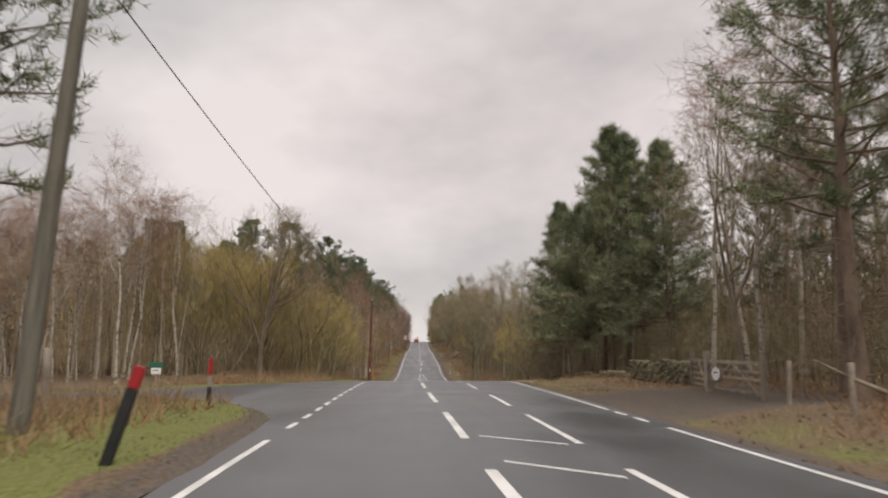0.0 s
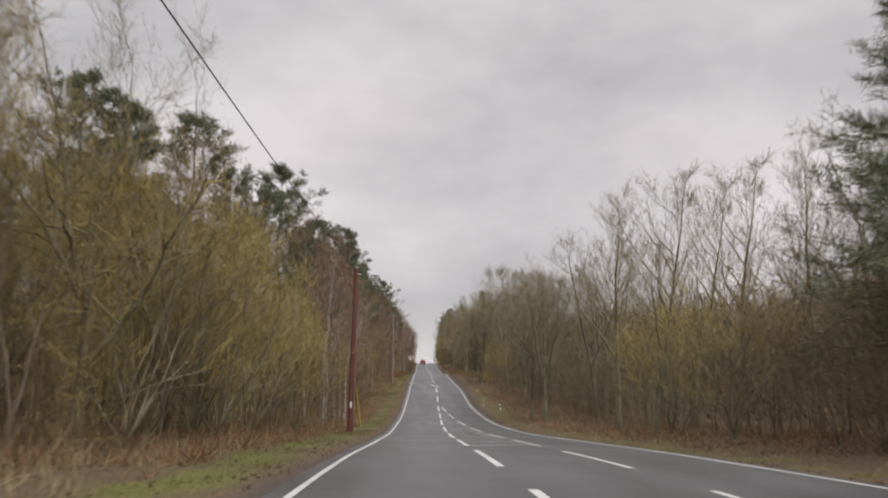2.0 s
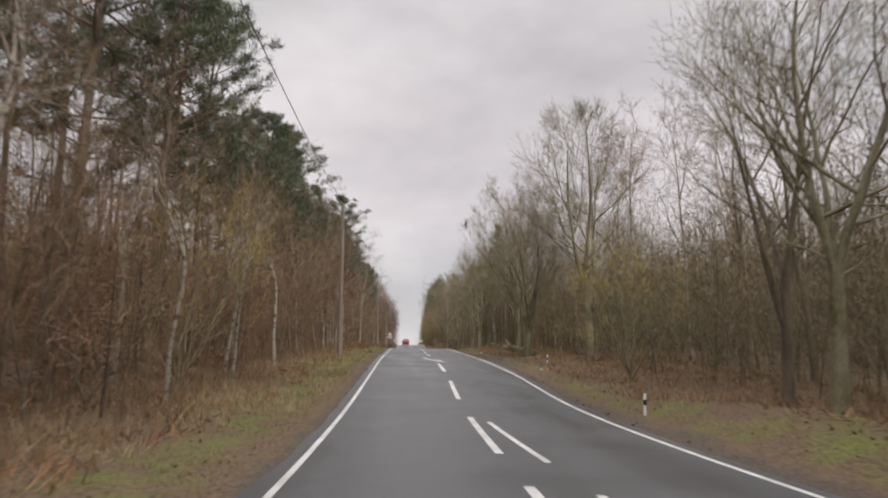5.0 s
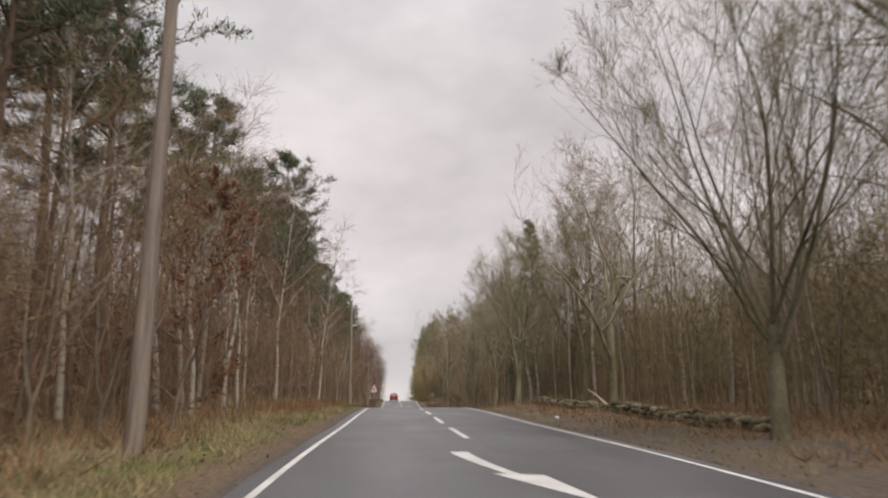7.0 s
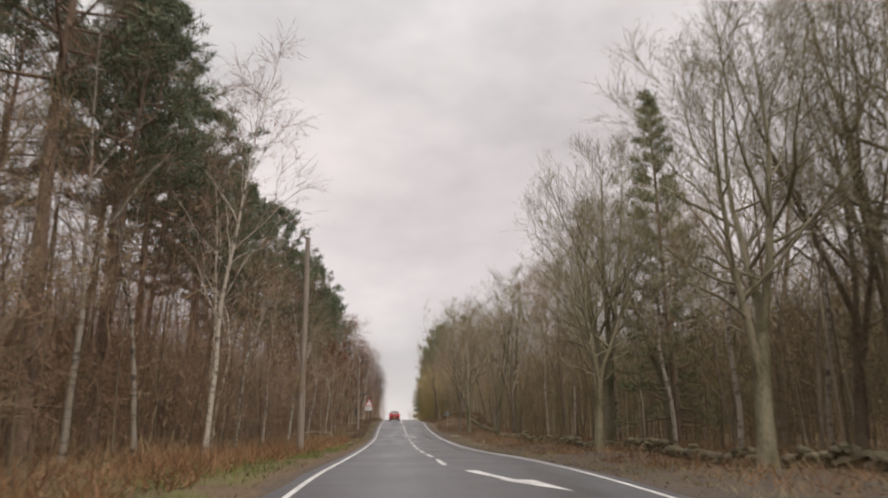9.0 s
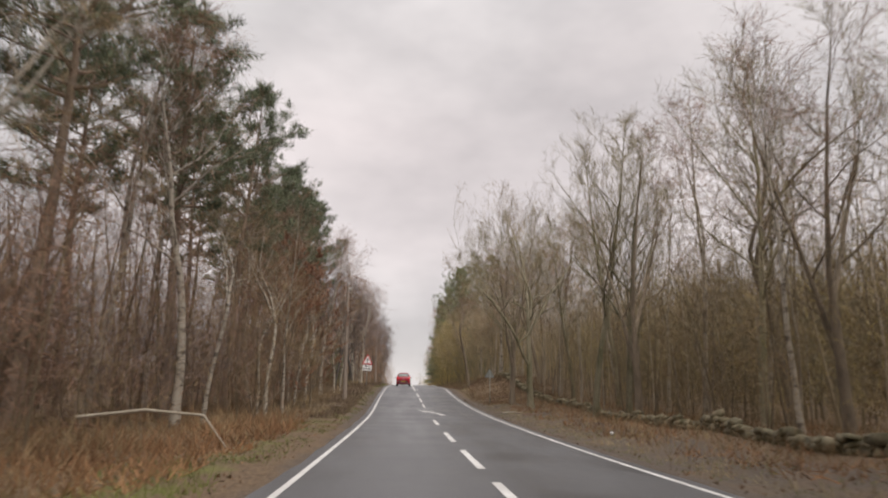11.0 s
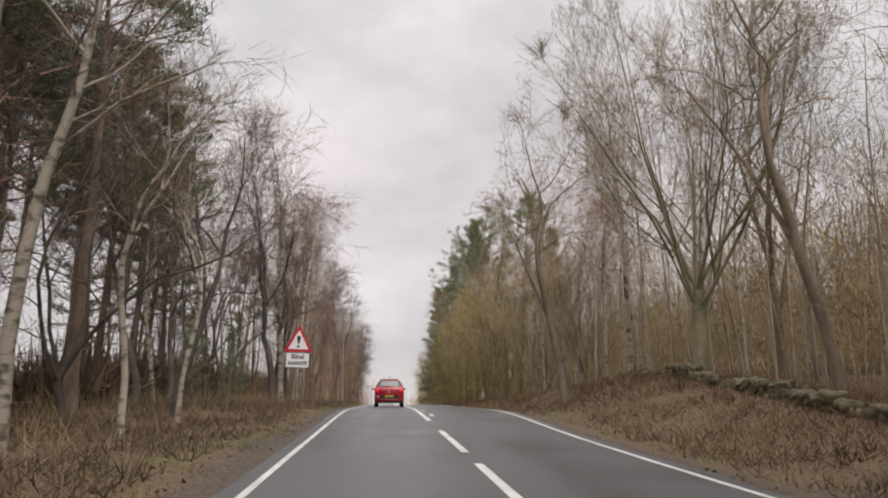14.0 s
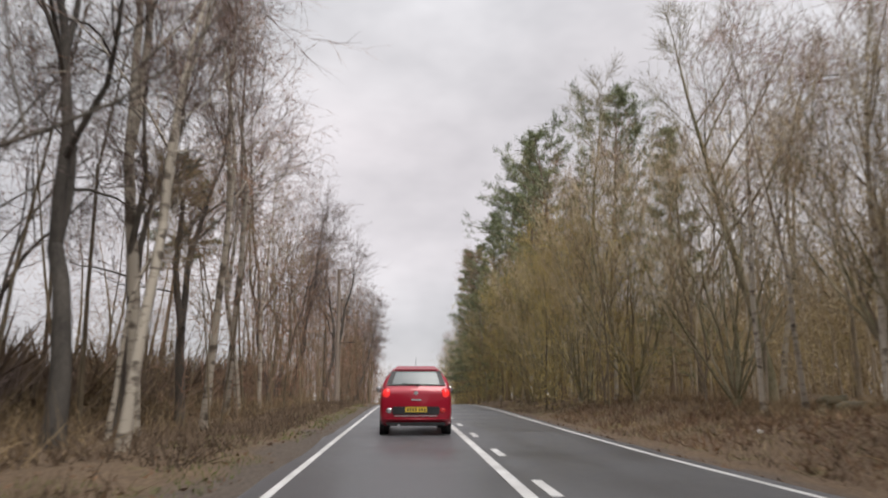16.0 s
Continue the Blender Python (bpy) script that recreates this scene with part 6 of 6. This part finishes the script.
def far_mass(label, side, count, seed, near, far, y0, y1, tall, colour):
    """The closed body of the wood, too far in to pick out single stems."""
    rng = np.random.default_rng(seed)
    ys, o = rng.uniform(y0, y1, count), rng.uniform(near, far, count)
    base = np.empty((count, 3))
    for i, (y, d) in enumerate(zip(ys, o)):
        x = left_x(y) - d if side < 0 else left_x(y) + road_w(y) + d
        base[i] = (x, y, ground_z(x, y) + tall * rng.uniform(-0.1, 0.85) * (1 + 0.25 * noise.noise(Vector((x * 0.1, y * 0.1, 2)))))
    g = Geo()
    g.blades(base, unit(rng.normal(size=(count, 3)) * 0.45 + (0, 0, 1)) * rng.uniform(1.0, 3.2, count)[:, None], rng.uniform(0.08, 0.22, count), rng)
    tagged(new("woodland_mass", g.mesh("woodland_mass", M[colour])), label, "woodland", kind="stuff")


def understorey(label, side, bushes, seed, near, far, y0, y1, tall, colour, blades=130, width=0.013, skip=None):
    """Low bushes of fine twigs that close the wood's edge between the trunks."""
    rng = np.random.default_rng(seed)
    g = Geo()
    for y, o in zip(rng.uniform(y0, y1, bushes), rng.uniform(near, far, bushes)):
        x = left_x(y) - o if side < 0 else left_x(y) + road_w(y) + o
        if skip and skip(x, y):
            continue
        h = tall * rng.uniform(0.45, 1.1)
        way = unit(np.clip(rng.normal(size=(blades, 3)), -1.6, 1.6) * (0.36, 0.36, 0.2) + (0, 0, 0.9))
        r = h * rng.uniform(0.05, 1.0, blades) ** 0.7
        base = way * r[:, None] + rng.uniform(-1, 1, (blades, 3)) * 0.13 * h * (1, 1, 0.5)
        base[:, 2] = np.abs(base[:, 2])
        d = unit(way * 0.9 + rng.normal(size=(blades, 3)) * 0.5) * rng.uniform(0.4, 1.3, blades)[:, None]
        g.blades(base + (x, y, ground_z(x, y)), d, np.full(blades, width), rng)
    tagged(new("understorey", g.mesh("understorey", M[colour])), label, "bushes", kind="stuff")


BUSH = "low brown haze of fine bare twigs under the trees"
understorey(BUSH, -1, 380, 161, 5.0, 12, 106, 262, 6.0, "twig")
understorey(BUSH, -1, 280, 162, 6.5, 14, 104, 262, 8.5, "twig_purple")
# the next two use the darkened twigs: shade under the canopy as colour
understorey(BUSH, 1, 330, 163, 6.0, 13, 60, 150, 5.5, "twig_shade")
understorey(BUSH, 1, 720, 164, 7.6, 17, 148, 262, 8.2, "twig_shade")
understorey(BUSH, -1, 170, 173, 5.6, 12, 192, 250, 6.0, "twig_dark")
understorey(BUSH, 1, 200, 165, 9.0, 17, 150, 262, 8.0, "twig_olive")
understorey(BUSH, 1, 320, 166, 7.5, 17, 262, 345, 8.0, "twig_pale")
understorey(BUSH, 1, 130, 167, 7.5, 17, 262, 345, 7.0, "twig_olive")
understorey(BUSH, -1, 110, 168, 7.0, 13, 276, 345, 1.7, "twig_dark")
# pale bushes added so their colour gives the light at the open stand's foot
understorey(BUSH, -1, 170, 172, 7, 34, 50, 68, 4.2, "twig_straw", skip=lambda x, y: y < side_far(x) + 4)
understorey(BUSH, 1, 160, 169, 9.0, 20, 12, 58, 4.5, "twig_grey", skip=lambda x, y: 24 < y < 37 and x < 14)
# added dark backing on both sides: the wood's inner shade as dark blades
understorey("dark brown stems added as backing for the wood's deep shade", 1, 420, 170, 12, 26, 60, 345, 10.0, "dark_bramble_and_shade", 150, 0.035)
understorey("dark brown stems added as backing for the wood's deep shade", -1, 200, 171, 12, 26, 90, 245, 8.0, "dark_bramble_and_shade", 150, 0.035)

MASS = "closed brown body of the bare wood"
far_mass(MASS, -1, 42000, 131, 20, 48, 66, 245, 10, "twig")
far_mass(MASS, 1, 90000, 132, 20, 52, -10, 420, 11, "twig")
far_mass(MASS, -1, 24000, 133, 24, 75, 55, 110, 9, "twig_pale")
far_mass("dark distant hedge along a field edge", -1, 9000, 135, 22, 34, 240, 430, 1.9, "twig")
far_mass("dark low scrub along the wood's open edge", -1, 14000, 136, 8.5, 16, 274, 340, 1.0, "dark_bramble_and_shade")
far_mass(MASS, -1, 9000, 134, 14, 50, -30, 16, 9, "twig")


def scatter(name, label, category, material, count, seed, zone, h, w, lean, y0=-6, y1=320):
    """Blades and stalks over a zone of the verge: zone(y) gives the nearest and farthest offset and the side."""
    rng = np.random.default_rng(seed)
    ys = rng.uniform(y0, y1, count)
    base = np.empty((count, 3))
    keep = np.ones(count, bool)
    for i, y in enumerate(ys):
        side, a, b = zone(y, rng)
        if side == 0:
            keep[i] = False
            continue
        o = a + (b - a) * rng.uniform()
        x = left_x(y) - o if side < 0 else left_x(y) + road_w(y) + o
        if noise.noise(Vector((x * 0.5, y * 0.5, seed))) < -0.12:
            keep[i] = False
            continue
        base[i] = (x, y, ground_z(x, y) - 0.02)
    base = base[keep]
    n = len(base)
    way = unit(rng.normal(size=(n, 3)) * lean + (0, 0, 1)) * rng.uniform(h * 0.5, h * 1.3, n)[:, None]
    g = Geo()
    g.blades(base, way, np.full(n, w), rng)
    tagged(new(name, g.mesh(name, M[material])), label, category, kind="stuff")


def in_side_road(y, o):
    x = left_x(y) - o
    return side_near(x) - 0.3 < y < side_far(x) + 0.1 and o > -1


def left_verge(a, b):
    def zone(y, rng):
        o = a + (b - a) * rng.uniform()
        kerb = 30 < y < 66 and 0 < y - side_far(left_x(y) - o) < 3.4
        return (0, 0, 0) if in_side_road(y, o) or kerb else (-1, o, o)
    return zone


def right_verge(a, b, open_to=0):
    def zone(y, rng):
        o = a + (b - a) * rng.uniform()
        return (0, 0, 0) if (23 < y < 36 and o < 7) or (20 < y < 62 and o < open_to) else (1, o, o)
    return zone


def far_kerb(y, rng):
    o = rng.uniform(0.5, 24)
    d = y - side_far(left_x(y) - o)
    return (-1, o, o) if 0.1 < d < 3.2 else (0, 0, 0)


M["leaf"] = noise_mat("fallen_leaf", (0.08, 0.044, 0.025), (0.27, 0.165, 0.095), 0.5, 5, 0.85, 0, 0.5, island=True)
scatter("verge_grass", "short muddy green grass on the verge", "grass", "grass", 50000, 201, left_verge(0.7, 2.9), 0.10, 0.018, 0.5)
scatter("verge_grass", "short green grass beside the side road", "grass", "grass", 22000, 202, left_verge(0.5, 8.0), 0.10, 0.018, 0.5, -4, 60)
scatter("verge_grass", "thin dull grass along the verge", "grass", "grass", 30000, 203, right_verge(1.0, 3.6), 0.10, 0.018, 0.5)
scatter("dead_grass", "bleached dead grass at the wood's edge", "grass", "straw", 30000, 204, left_verge(2.4, 6.0), 0.38, 0.014, 0.55, -6, 250)
scatter("dead_grass", "bleached dead grass at the wood's edge", "grass", "straw", 40000, 205, right_verge(1.6, 5.5), 0.28, 0.014, 0.55)
scatter("dead_bracken", "rust-brown collapsed bracken under the trees", "bracken", "bracken", 48000, 206, left_verge(2.3, 9.0), 0.55, 0.03, 0.9, -6, 238)
scatter("dead_bracken", "rust-red dead bracken along the verge", "bracken", "bracken", 15000, 218, left_verge(1.7, 5.0), 0.5, 0.03, 0.9, 160, 228)
scatter("bramble", "low dark bramble and dead bracken under thin trees", "bramble", "dark_bramble_and_shade", 56000, 216, left_verge(1.3, 10.0), 0.40, 0.03, 0.9, 234, 325)
scatter("bramble", "low dark bramble stalks over the bank", "bramble", "dark_bramble_and_shade", 22000, 219, right_verge(1.3, 8.5), 0.26, 0.028, 1.0, 256, 325)
scatter("dead_bracken", "brown bracken and bramble under the trees", "bracken", "bracken", 50000, 207, right_verge(2.4, 11.0, 4.5), 0.45, 0.03, 0.9, -6, 256)
scatter("bramble", "tangled brown bramble stems along the wood's edge", "bramble", "twig", 50000, 208, left_verge(3.4, 10.0), 1.1, 0.018, 0.9)
scatter("bramble", "tangled brown bramble stems along the wood's edge", "bramble", "twig", 44000, 209, right_verge(4.2, 12.0, 8.5), 1.0, 0.018, 0.9)
scatter("fallen_leaves", "brown fallen leaves and debris over the verge", "leaf litter", "leaf", 40000, 210, left_verge(0.5, 8.0), 0.09, 0.07, 3.0)
scatter("fallen_leaves", "brown fallen leaves and debris over the verge", "leaf litter", "leaf", 44000, 211, right_verge(0.5, 8.0), 0.09, 0.07, 3.0)
scatter("verge_grass", "rough green grass along the far kerb", "grass", "grass", 30000, 212, far_kerb, 0.14, 0.02, 0.5, 26, 62)
scatter("dead_bracken", "flattened brown bracken and leaf litter on the bank", "bracken", "leaf", 34000, 213, right_verge(1.6, 9.0), 0.30, 0.03, 1.1, 254, 305)
scatter("bank_twigs", "fallen twigs and stalks on the bank", "twigs", "twig", 9000, 214, right_verge(2.0, 9.0), 0.55, 0.016, 1.6, 254, 305)
scatter("rough_grass", "tufts of rough green grass on the verge", "grass", "grass", 14000, 215, left_verge(1.0, 3.4), 0.22, 0.02, 0.6, 120, 215)
scatter("dead_grass", "straw-coloured dead grass on the verge", "grass", "straw", 22000, 217, left_verge(0.9, 4.2), 0.28, 0.015, 0.6, 118, 172)
